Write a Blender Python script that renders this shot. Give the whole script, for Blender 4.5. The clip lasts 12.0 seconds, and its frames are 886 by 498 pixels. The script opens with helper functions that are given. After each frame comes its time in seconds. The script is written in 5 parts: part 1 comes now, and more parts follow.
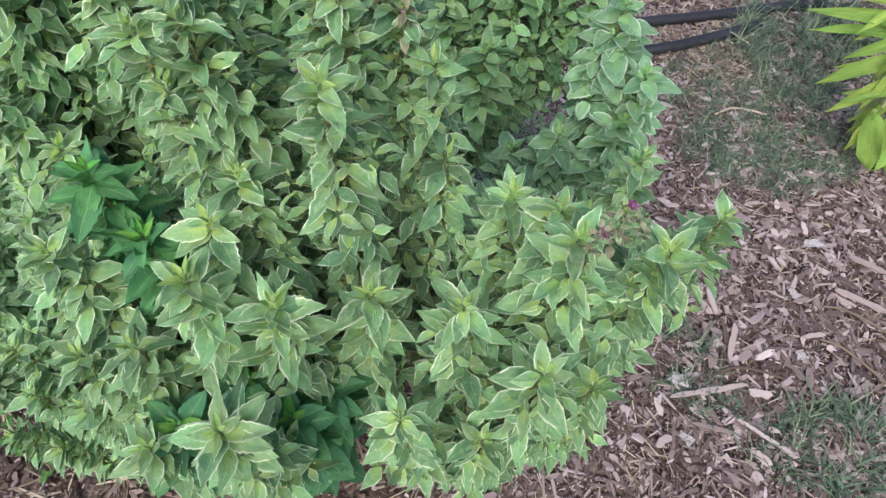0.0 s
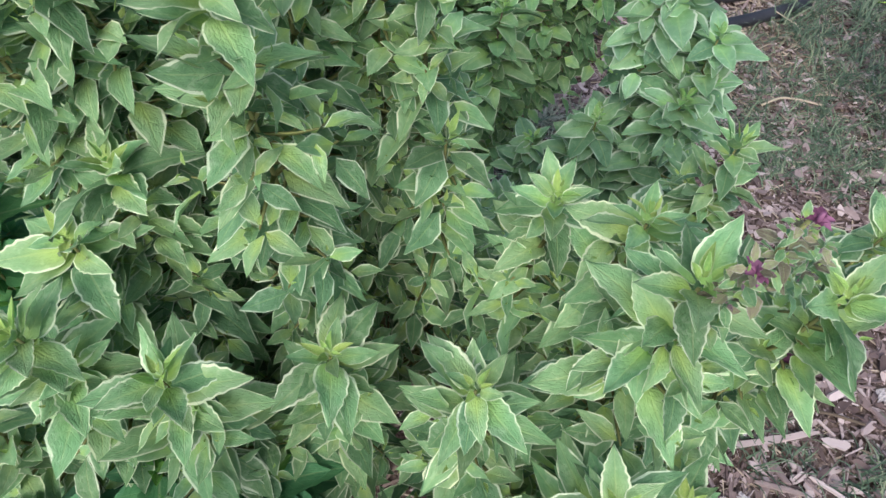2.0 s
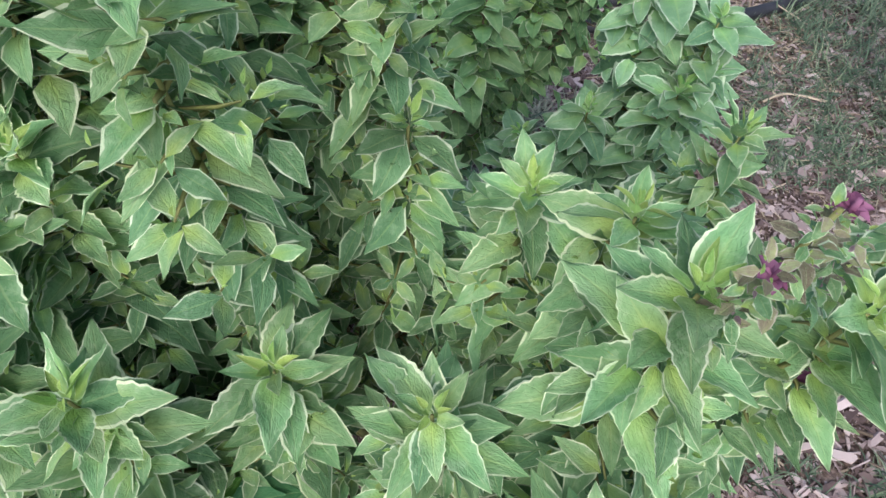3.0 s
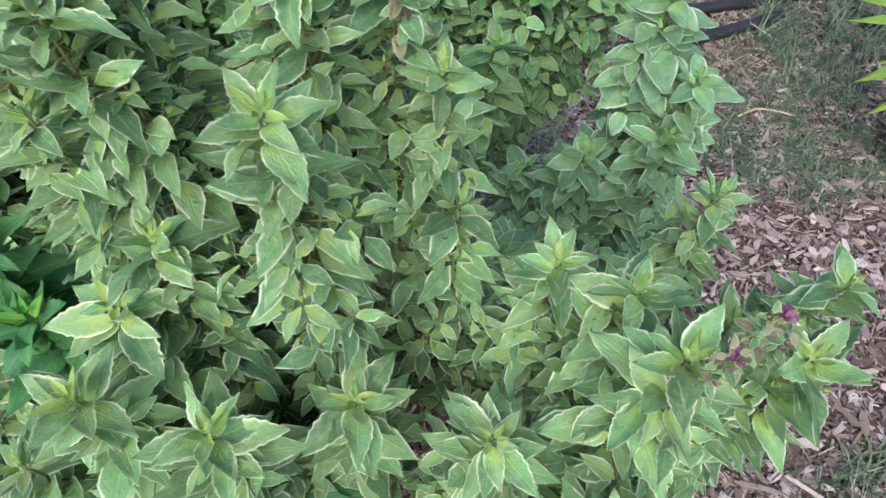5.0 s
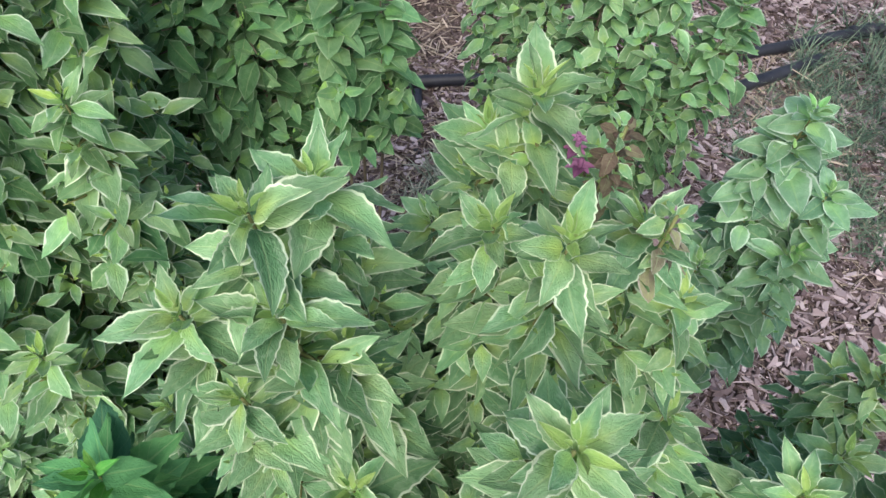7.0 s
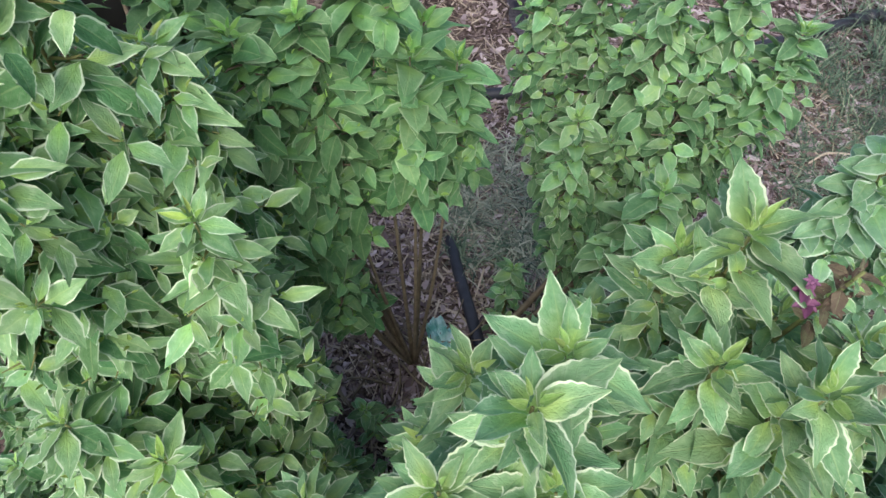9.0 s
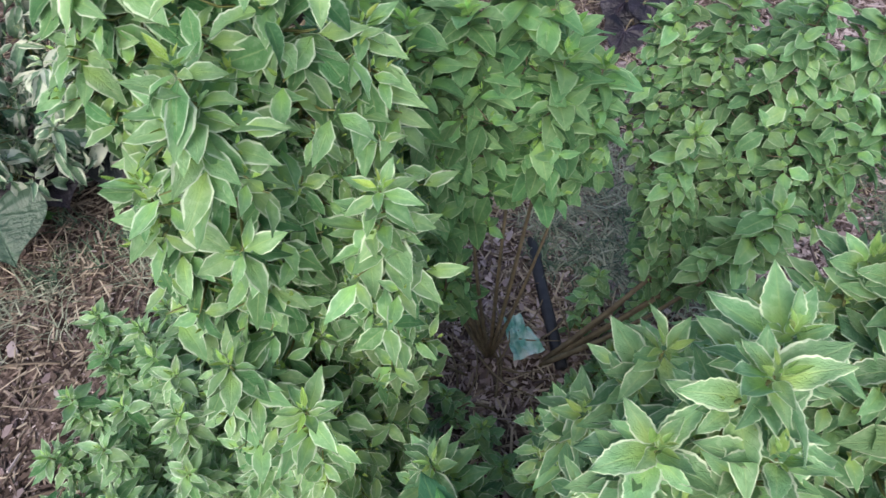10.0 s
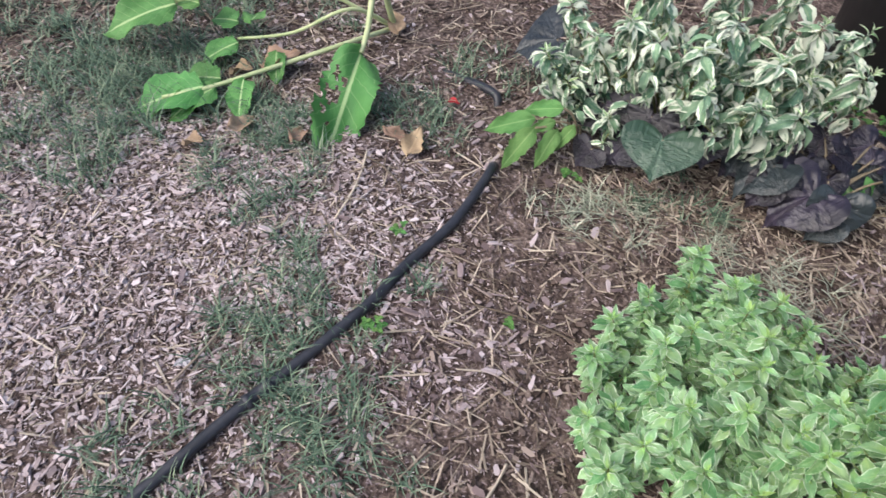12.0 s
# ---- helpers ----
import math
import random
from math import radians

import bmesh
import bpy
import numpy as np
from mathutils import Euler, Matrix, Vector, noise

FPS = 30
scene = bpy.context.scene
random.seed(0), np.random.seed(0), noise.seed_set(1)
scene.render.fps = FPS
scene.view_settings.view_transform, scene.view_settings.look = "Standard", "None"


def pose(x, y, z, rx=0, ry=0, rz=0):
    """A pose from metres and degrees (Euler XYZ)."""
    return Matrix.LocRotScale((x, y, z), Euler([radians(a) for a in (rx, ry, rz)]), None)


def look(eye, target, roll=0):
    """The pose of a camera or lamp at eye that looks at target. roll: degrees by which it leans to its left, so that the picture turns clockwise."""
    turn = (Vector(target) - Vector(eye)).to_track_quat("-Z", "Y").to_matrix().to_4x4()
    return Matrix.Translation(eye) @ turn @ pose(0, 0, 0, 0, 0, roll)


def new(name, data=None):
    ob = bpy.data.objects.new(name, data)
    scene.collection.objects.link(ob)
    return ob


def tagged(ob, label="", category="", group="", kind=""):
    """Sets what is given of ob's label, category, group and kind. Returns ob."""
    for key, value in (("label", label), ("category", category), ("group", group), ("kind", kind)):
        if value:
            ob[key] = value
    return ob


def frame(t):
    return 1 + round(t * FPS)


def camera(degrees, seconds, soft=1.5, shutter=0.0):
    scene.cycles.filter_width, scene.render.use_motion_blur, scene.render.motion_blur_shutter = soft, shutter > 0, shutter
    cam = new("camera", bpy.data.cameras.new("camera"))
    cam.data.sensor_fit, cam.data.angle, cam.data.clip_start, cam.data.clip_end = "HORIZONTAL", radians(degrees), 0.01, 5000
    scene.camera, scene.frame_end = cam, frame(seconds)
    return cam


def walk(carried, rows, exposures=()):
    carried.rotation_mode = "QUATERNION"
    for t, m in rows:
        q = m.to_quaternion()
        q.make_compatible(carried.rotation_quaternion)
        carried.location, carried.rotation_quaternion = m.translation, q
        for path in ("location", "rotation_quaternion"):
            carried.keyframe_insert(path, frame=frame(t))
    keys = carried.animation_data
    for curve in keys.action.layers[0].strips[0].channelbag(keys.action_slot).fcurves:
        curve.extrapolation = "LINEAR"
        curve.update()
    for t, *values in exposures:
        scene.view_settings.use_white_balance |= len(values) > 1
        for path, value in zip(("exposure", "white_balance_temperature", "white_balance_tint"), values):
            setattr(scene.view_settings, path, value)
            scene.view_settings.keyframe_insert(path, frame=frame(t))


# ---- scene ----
cam = camera(68.7, 12.0, shutter=0.1)
PATH = [
    (0, (0.024, 0.042, 0.94), (-0.018, 1.118, -0.746), 0.8),
    (0.5, (0.036, 0.064, 0.929), (-0.01, 1.144, -0.753), 0.7),
    (1, (0.024, 0.098, 0.895), (-0.025, 1.181, -0.786), 0.8),
    (1.5, (0.018, 0.128, 0.841), (-0.036, 1.215, -0.837), 0.4),
    (2, (0.021, 0.151, 0.796), (-0.03, 1.237, -0.883), 0.5),
    (2.5, (0.031, 0.171, 0.765), (-0.023, 1.258, -0.913), 0.4),
    (3, (0.036, 0.173, 0.761), (-0.012, 1.263, -0.915), 0.8),
    (3.2, (0.043, 0.172, 0.762), (-0.004, 1.263, -0.913), 0.9),
    (4.8, (0.029, 0.161, 0.823), (0.015, 1.231, -0.866), 1.3),
    (5, (0.004, 0.162, 0.843), (0.011, 1.224, -0.852), 2.2),
    (5.5, (-0.049, 0.168, 0.867), (-0.071, 1.25, -0.815), 1.1),
    (6, (-0.085, 0.196, 0.885), (-0.094, 1.284, -0.793), 0.4),
    (6.5, (-0.095, 0.241, 0.88), (-0.092, 1.331, -0.797), -0.1),
    (6.7, (-0.096, 0.251, 0.873), (-0.075, 1.344, -0.802), 0.7),
    (8.3, (-0.151, 0.309, 0.864), (-0.064, 1.345, -0.844), -0.7),
    (8.5, (-0.159, 0.312, 0.875), (-0.07, 1.352, -0.831), -1.0),
    (9, (-0.19, 0.322, 0.903), (-0.09, 1.367, -0.799), -0.4),
    (9.5, (-0.227, 0.311, 0.918), (-0.133, 1.367, -0.779), -0.1),
    (10, (-0.27, 0.3, 0.918), (-0.275, 1.362, -0.777), 0.6),
    (10.5, (-0.333, 0.279, 0.92), (-0.544, 1.325, -0.772), 0.7),
    (11, (-0.403, 0.233, 0.926), (-0.799, 1.227, -0.764), 1.2),
    (11.5, (-0.486, 0.109, 0.941), (-1.122, 1.007, -0.729), 1.8),
    (12, (-0.561, -0.04, 0.944), (-1.436, 0.78, -0.656), 2.2),
]
walk(cam, [(t, look(eye, target, roll)) for t, eye, target, roll in PATH], [(0, 0.62), (5, 0.70), (9.5, 0.76), (10.3, 0.62), (11.2, 0.65), (12, 0.86)])

# ---- light ----
world = bpy.data.worlds.new("overcast_sky")
scene.world = world
world.use_nodes = True
wn, wl = world.node_tree.nodes, world.node_tree.links
wn.clear()
sky = wn.new("ShaderNodeTexSky")
sky.sky_type = "NISHITA"
sky.sun_disc = False
sky.sun_elevation, sky.sun_rotation = radians(50), radians(196)
sky.air_density, sky.dust_density, sky.ozone_density = 1.0, 4.0, 1.0
bg = wn.new("ShaderNodeBackground")
bg.inputs["Strength"].default_value = 0.13
wo = wn.new("ShaderNodeOutputWorld")
wl.new(sky.outputs[0], bg.inputs[0])
wl.new(bg.outputs[0], wo.inputs[0])

sun_data = bpy.data.lights.new("sun", "SUN")
sun_data.energy, sun_data.angle, sun_data.color = 1.15, radians(50), (1.0, 0.98, 0.97)
sun = new("sun", sun_data)
sun.matrix_world = look((-0.9, -2.6, 3.7), (0, 0.5, 0))


# ---- materials ----
def node_mat(name):
    m = bpy.data.materials.new(name)
    m.use_nodes = True
    m.node_tree.nodes.clear()
    return m, m.node_tree.nodes, m.node_tree.links


def math_node(n, l, op, a, b=None, clamp=False):
    k = n.new("ShaderNodeMath")
    k.operation, k.use_clamp = op, clamp
    for i, v in enumerate((a, b)):
        if v is None:
            continue
        if isinstance(v, (int, float)):
            k.inputs[i].default_value = v
        else:
            l.new(v, k.inputs[i])
    return k.outputs[0]


def ramp_node(n, l, fac, stops):
    k = n.new("ShaderNodeValToRGB")
    while len(k.color_ramp.elements) < len(stops):
        k.color_ramp.elements.new(0.5)
    for e, (p, c) in zip(k.color_ramp.elements, stops):
        e.position, e.color = p, (*c, 1)
    l.new(fac, k.inputs[0])
    return k.outputs[0]


def mix_col(n, l, fac, a, b, kind="MIX"):
    k = n.new("ShaderNodeMix")
    k.data_type, k.blend_type = "RGBA", kind
    for s, v in ((k.inputs[0], fac), (k.inputs[6], a), (k.inputs[7], b)):
        if isinstance(v, (int, float)):
            s.default_value = v
        elif isinstance(v, tuple):
            s.default_value = (*v, 1)
        else:
            l.new(v, s)
    return k.outputs[2]


def map_range(n, l, v, a, b, c=0.0, d=1.0):
    k = n.new("ShaderNodeMapRange")
    k.interpolation_type = "SMOOTHSTEP"
    l.new(v, k.inputs[0])
    for i, x in enumerate((a, b, c, d)):
        k.inputs[i + 1].default_value = x
    return k.outputs[0]


def piece_random(n, l):
    """One random number a piece, for separate pieces and for pieces joined in one mesh."""
    info, geo = n.new("ShaderNodeObjectInfo"), n.new("ShaderNodeNewGeometry")
    return math_node(n, l, "FRACT", math_node(n, l, "ADD", info.outputs["Random"], geo.outputs["Random Per Island"]))


def leaf_mat(name, mid, dark, edge=None, edge_at=0.8, vein=(0.5, 0.6, 0.3), rough=0.68, through_it=0.18, spots=0.0, spread=0.22, veins=7.0, wobble=0.5, young=None, relief=0.0020, vary=0.06, rib=0.2, ribs=0.08, spec=0.22):
    m, n, l = node_mat(name)
    uv = n.new("ShaderNodeUVMap")
    sep = n.new("ShaderNodeSeparateXYZ")
    l.new(uv.outputs[0], sep.inputs[0])
    u, v = sep.outputs[0], sep.outputs[1]
    e = math_node(n, l, "ABSOLUTE", math_node(n, l, "MULTIPLY_ADD", u, 2.0))
    e.node.inputs[0].links[0].from_node.inputs[2].default_value = -1.0
    r = piece_random(n, l)
    off = n.new("ShaderNodeVectorMath")
    off.operation = "ADD"
    comb = n.new("ShaderNodeCombineXYZ")
    l.new(math_node(n, l, "MULTIPLY", r, 57.0), comb.inputs[0])
    l.new(math_node(n, l, "MULTIPLY", r, 91.0), comb.inputs[2])
    l.new(uv.outputs[0], off.inputs[0])
    l.new(comb.outputs[0], off.inputs[1])
    big, fine = n.new("ShaderNodeTexNoise"), n.new("ShaderNodeTexNoise")
    for k, s in ((big, 2.2), (fine, 14.0)):
        k.inputs["Scale"].default_value = s
        k.inputs["Detail"].default_value = 3.0
        l.new(off.outputs[0], k.inputs["Vector"])
    blade = mix_col(n, l, map_range(n, l, big.outputs[0], 0.35, 0.7), dark, mid)
    blade = mix_col(n, l, math_node(n, l, "MULTIPLY", map_range(n, l, fine.outputs[0], 0.42, 0.66), 0.2), blade, dark)
    if edge:
        # pale and dark flecks that run outward along the side veins
        fl = n.new("ShaderNodeMapping")
        fl.inputs["Scale"].default_value = (2.0, 5.5, 1.0)
        fl.inputs["Rotation"].default_value = (0, 0, 0.6)
        l.new(off.outputs[0], fl.inputs[0])
        fleck = n.new("ShaderNodeTexNoise")
        fleck.inputs["Scale"].default_value, fleck.inputs["Detail"].default_value = 1.3, 4.0
        l.new(fl.outputs[0], fleck.inputs["Vector"])
        blade = mix_col(n, l, map_range(n, l, fleck.outputs[0], 0.54, 0.66, 0.0, 0.34), blade, tuple(0.62 * a + 0.38 * b for a, b in zip(mid, edge)))
        blade = mix_col(n, l, map_range(n, l, fleck.outputs[0], 0.32, 0.42, 0.3, 0.0), blade, tuple(a * 0.65 for a in dark))
    # side veins run forward from the midrib
    run = math_node(n, l, "SUBTRACT", v, math_node(n, l, "MULTIPLY", e, 0.22))
    wave = math_node(n, l, "ABSOLUTE", math_node(n, l, "SINE", math_node(n, l, "MULTIPLY", run, veins * math.pi)))
    side = map_range(n, l, wave, 0.0, 0.22, 1.0, 0.0)
    mid_rib = map_range(n, l, e, 0.03, 0.10, 1.0, 0.0)
    col = mix_col(n, l, math_node(n, l, "MULTIPLY", side, ribs), blade, vein)
    col = mix_col(n, l, math_node(n, l, "MULTIPLY", mid_rib, rib), col, vein)
    if young:
        foot = math_node(n, l, "MULTIPLY", map_range(n, l, math_node(n, l, "ADD", v, math_node(n, l, "MULTIPLY", e, 0.25)), 0.05, 0.74, 1.0, 0.0), map_range(n, l, math_node(n, l, "FRACT", math_node(n, l, "MULTIPLY", r, 3.7)), 0.0, 1.0, 0.4, 1.0))
        col = mix_col(n, l, math_node(n, l, "MULTIPLY", foot, 0.88), col, young)
    if edge:
        wob = math_node(n, l, "MULTIPLY", math_node(n, l, "SUBTRACT", big.outputs[0], 0.5), wobble)
        ragged = math_node(n, l, "MULTIPLY", math_node(n, l, "SUBTRACT", fine.outputs[0], 0.5), 0.13)
        rim = math_node(n, l, "ADD", math_node(n, l, "ADD", e, math_node(n, l, "ADD", wob, ragged)), math_node(n, l, "MULTIPLY", math_node(n, l, "FRACT", math_node(n, l, "MULTIPLY", r, 11.3)), vary))
        band = math_node(n, l, "MULTIPLY", map_range(n, l, rim, edge_at - 0.3, edge_at), 0.10)
        col = mix_col(n, l, band, col, edge)
        rimf = map_range(n, l, rim, edge_at - 0.01, edge_at + 0.045)
        col = mix_col(n, l, rimf, col, edge)
    if spots:
        col = mix_col(n, l, map_range(n, l, fine.outputs[0], 0.62, 0.72, 0.0, spots), col, (0.16, 0.10, 0.04))
    hsv = n.new("ShaderNodeHueSaturation")
    l.new(col, hsv.inputs["Color"])
    l.new(math_node(n, l, "MULTIPLY_ADD", r, spread * 2), hsv.inputs["Value"])
    hsv.inputs["Value"].links[0].from_node.inputs[2].default_value = 1.0 - spread
    l.new(math_node(n, l, "MULTIPLY_ADD", math_node(n, l, "FRACT", math_node(n, l, "MULTIPLY", r, 7.3)), 0.035), hsv.inputs["Hue"])
    hsv.inputs["Hue"].links[0].from_node.inputs[2].default_value = 0.490
    bump = n.new("ShaderNodeBump")
    bump.inputs["Strength"].default_value, bump.inputs["Distance"].default_value = 0.7, relief
    h = math_node(n, l, "SUBTRACT", math_node(n, l, "MULTIPLY", fine.outputs[0], 0.5), math_node(n, l, "MULTIPLY", math_node(n, l, "MAXIMUM", side, mid_rib), 0.10))
    l.new(h, bump.inputs["Height"])
    p = n.new("ShaderNodeBsdfPrincipled")
    p.inputs["Roughness"].default_value = rough
    p.inputs["Specular IOR Level"].default_value = spec
    l.new(hsv.outputs[0], p.inputs["Base Color"])
    l.new(bump.outputs[0], p.inputs["Normal"])
    t = n.new("ShaderNodeBsdfTranslucent")
    l.new(hsv.outputs[0], t.inputs[0])
    mx = n.new("ShaderNodeMixShader")
    mx.inputs[0].default_value = through_it
    l.new(p.outputs[0], mx.inputs[1])
    l.new(t.outputs[0], mx.inputs[2])
    o = n.new("ShaderNodeOutputMaterial")
    l.new(mx.outputs[0], o.inputs[0])
    return m


def plain_mat(name, stops, scale=40.0, rough=0.8, bump=0.4, dist=0.002, stretch=(1, 1, 1), per_piece=0.0, spec=0.3):
    m, n, l = node_mat(name)
    tc = n.new("ShaderNodeTexCoord")
    mp = n.new("ShaderNodeMapping")
    mp.inputs["Scale"].default_value = stretch
    l.new(tc.outputs["Object"], mp.inputs[0])
    a, b = n.new("ShaderNodeTexNoise"), n.new("ShaderNodeTexNoise")
    for k, s, d in ((a, scale, 6.0), (b, scale * 0.13, 3.0)):
        k.inputs["Scale"].default_value, k.inputs["Detail"].default_value = s, d
        l.new(mp.outputs[0], k.inputs["Vector"])
    f = math_node(n, l, "MULTIPLY_ADD", a.outputs[0], 0.6)
    l.new(math_node(n, l, "MULTIPLY", b.outputs[0], 0.4), f.node.inputs[2])
    if per_piece:
        r = piece_random(n, l)
        f = math_node(n, l, "ADD", math_node(n, l, "MULTIPLY", f, 1.0 - per_piece), math_node(n, l, "MULTIPLY", r, per_piece))
    col = ramp_node(n, l, f, stops)
    bp = n.new("ShaderNodeBump")
    bp.inputs["Strength"].default_value, bp.inputs["Distance"].default_value = bump, dist
    l.new(a.outputs[0], bp.inputs["Height"])
    p = n.new("ShaderNodeBsdfPrincipled")
    p.inputs["Roughness"].default_value = rough
    p.inputs["Specular IOR Level"].default_value = spec
    l.new(col, p.inputs["Base Color"])
    l.new(bp.outputs[0], p.inputs["Normal"])
    o = n.new("ShaderNodeOutputMaterial")
    l.new(p.outputs[0], o.inputs[0])
    return m


CREAM = (0.69, 0.80, 0.565)
# cream-edged basil: young, grown and old leaves, the old also darkened as shade
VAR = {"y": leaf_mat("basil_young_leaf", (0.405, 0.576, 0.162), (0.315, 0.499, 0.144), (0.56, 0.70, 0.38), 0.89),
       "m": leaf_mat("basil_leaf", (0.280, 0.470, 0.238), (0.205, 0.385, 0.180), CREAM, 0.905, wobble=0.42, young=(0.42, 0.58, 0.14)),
       "o": leaf_mat("basil_old_shaded_leaf", (0.165, 0.312, 0.155), (0.108, 0.237, 0.105), (0.60, 0.71, 0.53), 0.89, wobble=0.5)}
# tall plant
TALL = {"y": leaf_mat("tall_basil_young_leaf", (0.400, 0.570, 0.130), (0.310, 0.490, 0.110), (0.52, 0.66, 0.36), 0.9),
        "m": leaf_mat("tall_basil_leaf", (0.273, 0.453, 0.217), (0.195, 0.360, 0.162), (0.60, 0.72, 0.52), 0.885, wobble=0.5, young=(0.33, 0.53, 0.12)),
        "o": leaf_mat("tall_basil_old_shaded_leaf", (0.138, 0.284, 0.115), (0.089, 0.209, 0.078), (0.45, 0.58, 0.40), 0.9, wobble=0.5)}
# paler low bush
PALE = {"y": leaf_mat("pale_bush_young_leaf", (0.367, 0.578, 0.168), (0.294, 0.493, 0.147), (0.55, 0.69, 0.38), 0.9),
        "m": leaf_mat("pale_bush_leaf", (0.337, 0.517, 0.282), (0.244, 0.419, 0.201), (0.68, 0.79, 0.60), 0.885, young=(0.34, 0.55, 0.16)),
        "o": leaf_mat("pale_bush_old_shaded_leaf", (0.169, 0.338, 0.139), (0.107, 0.249, 0.091), (0.45, 0.59, 0.39), 0.9)}
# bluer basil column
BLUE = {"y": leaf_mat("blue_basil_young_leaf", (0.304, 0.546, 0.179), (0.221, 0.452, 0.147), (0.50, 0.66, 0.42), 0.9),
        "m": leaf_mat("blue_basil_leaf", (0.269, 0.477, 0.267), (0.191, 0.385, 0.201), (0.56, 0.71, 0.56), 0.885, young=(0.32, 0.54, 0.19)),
        "o": leaf_mat("blue_basil_old_shaded_leaf", (0.161, 0.320, 0.175), (0.102, 0.236, 0.124), (0.42, 0.58, 0.44), 0.9)}
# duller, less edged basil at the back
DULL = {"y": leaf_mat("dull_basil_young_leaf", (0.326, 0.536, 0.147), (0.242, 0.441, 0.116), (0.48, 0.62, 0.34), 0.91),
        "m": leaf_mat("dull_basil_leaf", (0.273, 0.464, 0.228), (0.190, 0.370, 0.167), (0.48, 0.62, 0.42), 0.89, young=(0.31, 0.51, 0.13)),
        "o": leaf_mat("dull_basil_old_shaded_leaf", (0.154, 0.293, 0.131), (0.105, 0.219, 0.097), (0.38, 0.51, 0.33), 0.92)}
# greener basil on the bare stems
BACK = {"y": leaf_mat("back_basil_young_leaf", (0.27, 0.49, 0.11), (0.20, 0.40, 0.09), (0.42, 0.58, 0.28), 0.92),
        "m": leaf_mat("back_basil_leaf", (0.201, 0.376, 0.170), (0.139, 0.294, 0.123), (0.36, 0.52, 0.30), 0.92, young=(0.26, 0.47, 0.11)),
        "o": leaf_mat("back_basil_old_shaded_leaf", (0.108, 0.242, 0.090), (0.072, 0.175, 0.066), (0.26, 0.38, 0.22), 0.94)}
# shoots gone back to plain green, a bright one and a shaded one
GREEN = {"y": leaf_mat("green_shoot_young_leaf", (0.19, 0.46, 0.09), (0.13, 0.37, 0.07)),
         "m": leaf_mat("green_shoot_leaf", (0.12, 0.335, 0.115), (0.08, 0.255, 0.085)),
         "o": leaf_mat("green_shoot_old_leaf", (0.085, 0.25, 0.10), (0.06, 0.19, 0.08))}
DARK = {"y": leaf_mat("dark_shoot_young_leaf", (0.16, 0.40, 0.08), (0.11, 0.31, 0.06)),
        "m": leaf_mat("dark_shoot_leaf", (0.095, 0.27, 0.12), (0.06, 0.20, 0.085)),
        "o": leaf_mat("dark_shoot_old_leaf", (0.07, 0.195, 0.09), (0.045, 0.145, 0.065))}
WHITE = {"y": leaf_mat("white_edged_young_leaf", (0.34, 0.46, 0.22), (0.24, 0.38, 0.17), (0.58, 0.64, 0.46), 0.95, wobble=2.4, spread=0.35, vary=0.75),
         "m": leaf_mat("white_edged_leaf", (0.23, 0.34, 0.22), (0.14, 0.25, 0.15), (0.64, 0.68, 0.56), 1.02, wobble=2.6, spread=0.35, vary=1.0),
         "o": leaf_mat("white_edged_old_leaf", (0.14, 0.24, 0.16), (0.07, 0.16, 0.095), (0.48, 0.53, 0.43), 1.05, wobble=2.6, spread=0.35, vary=0.6)}
HEART = leaf_mat("dark_green_vine_leaf", (0.058, 0.097, 0.068), (0.027, 0.056, 0.039), vein=(0.085, 0.15, 0.11), rough=0.36, through_it=0.06, veins=1.5, relief=0.012, spec=0.45, rib=0.35, ribs=0.12)
PURPLE = leaf_mat("purple_vine_leaf", (0.031, 0.026, 0.043), (0.010, 0.009, 0.015), vein=(0.075, 0.06, 0.09), rough=0.36, through_it=0.04, veins=1.5, relief=0.012, spec=0.45, rib=0.35, ribs=0.12, spread=0.35)
SLATE = leaf_mat("slate_vine_leaf", (0.039, 0.050, 0.057), (0.019, 0.026, 0.030), vein=(0.11, 0.13, 0.14), rough=0.36, through_it=0.04, veins=1.5, relief=0.012, spec=0.45, rib=0.35, ribs=0.12, spread=0.3)
LIME = leaf_mat("lime_vine_leaf", (0.155, 0.30, 0.095), (0.10, 0.22, 0.065), vein=(0.32, 0.47, 0.2), veins=8, rib=0.45, ribs=0.15, relief=0.004)
COARSE = leaf_mat("coarse_green_leaf", (0.135, 0.310, 0.095), (0.080, 0.215, 0.060), vein=(0.46, 0.60, 0.30), rough=0.5, veins=9, rib=0.8, ribs=0.22, relief=0.006)
YELLOW = leaf_mat("yellow_green_blade", (0.33, 0.45, 0.10), (0.22, 0.35, 0.075), vein=(0.50, 0.60, 0.2), veins=1.0, spots=0.5)
DEAD = leaf_mat("dead_leaf", (0.40, 0.28, 0.20), (0.26, 0.175, 0.125), vein=(0.5, 0.36, 0.24), rough=0.8, through_it=0.05)
WEED = leaf_mat("weed_leaf", (0.12, 0.26, 0.07), (0.08, 0.19, 0.05))
STEM = plain_mat("basil_stem", [(0.3, (0.12, 0.12, 0.04)), (0.7, (0.24, 0.27, 0.10))], 60, 0.6)
WOODY = plain_mat("woody_stem", [(0.3, (0.11, 0.088, 0.062)), (0.7, (0.27, 0.228, 0.155))], 80, 0.8)
SOIL = plain_mat("soil", [(0.36, (0.025, 0.017, 0.014)), (0.47, (0.075, 0.053, 0.046)), (0.55, (0.14, 0.104, 0.092)), (0.64, (0.26, 0.205, 0.185))], 150, 0.95, 0.9, 0.006)
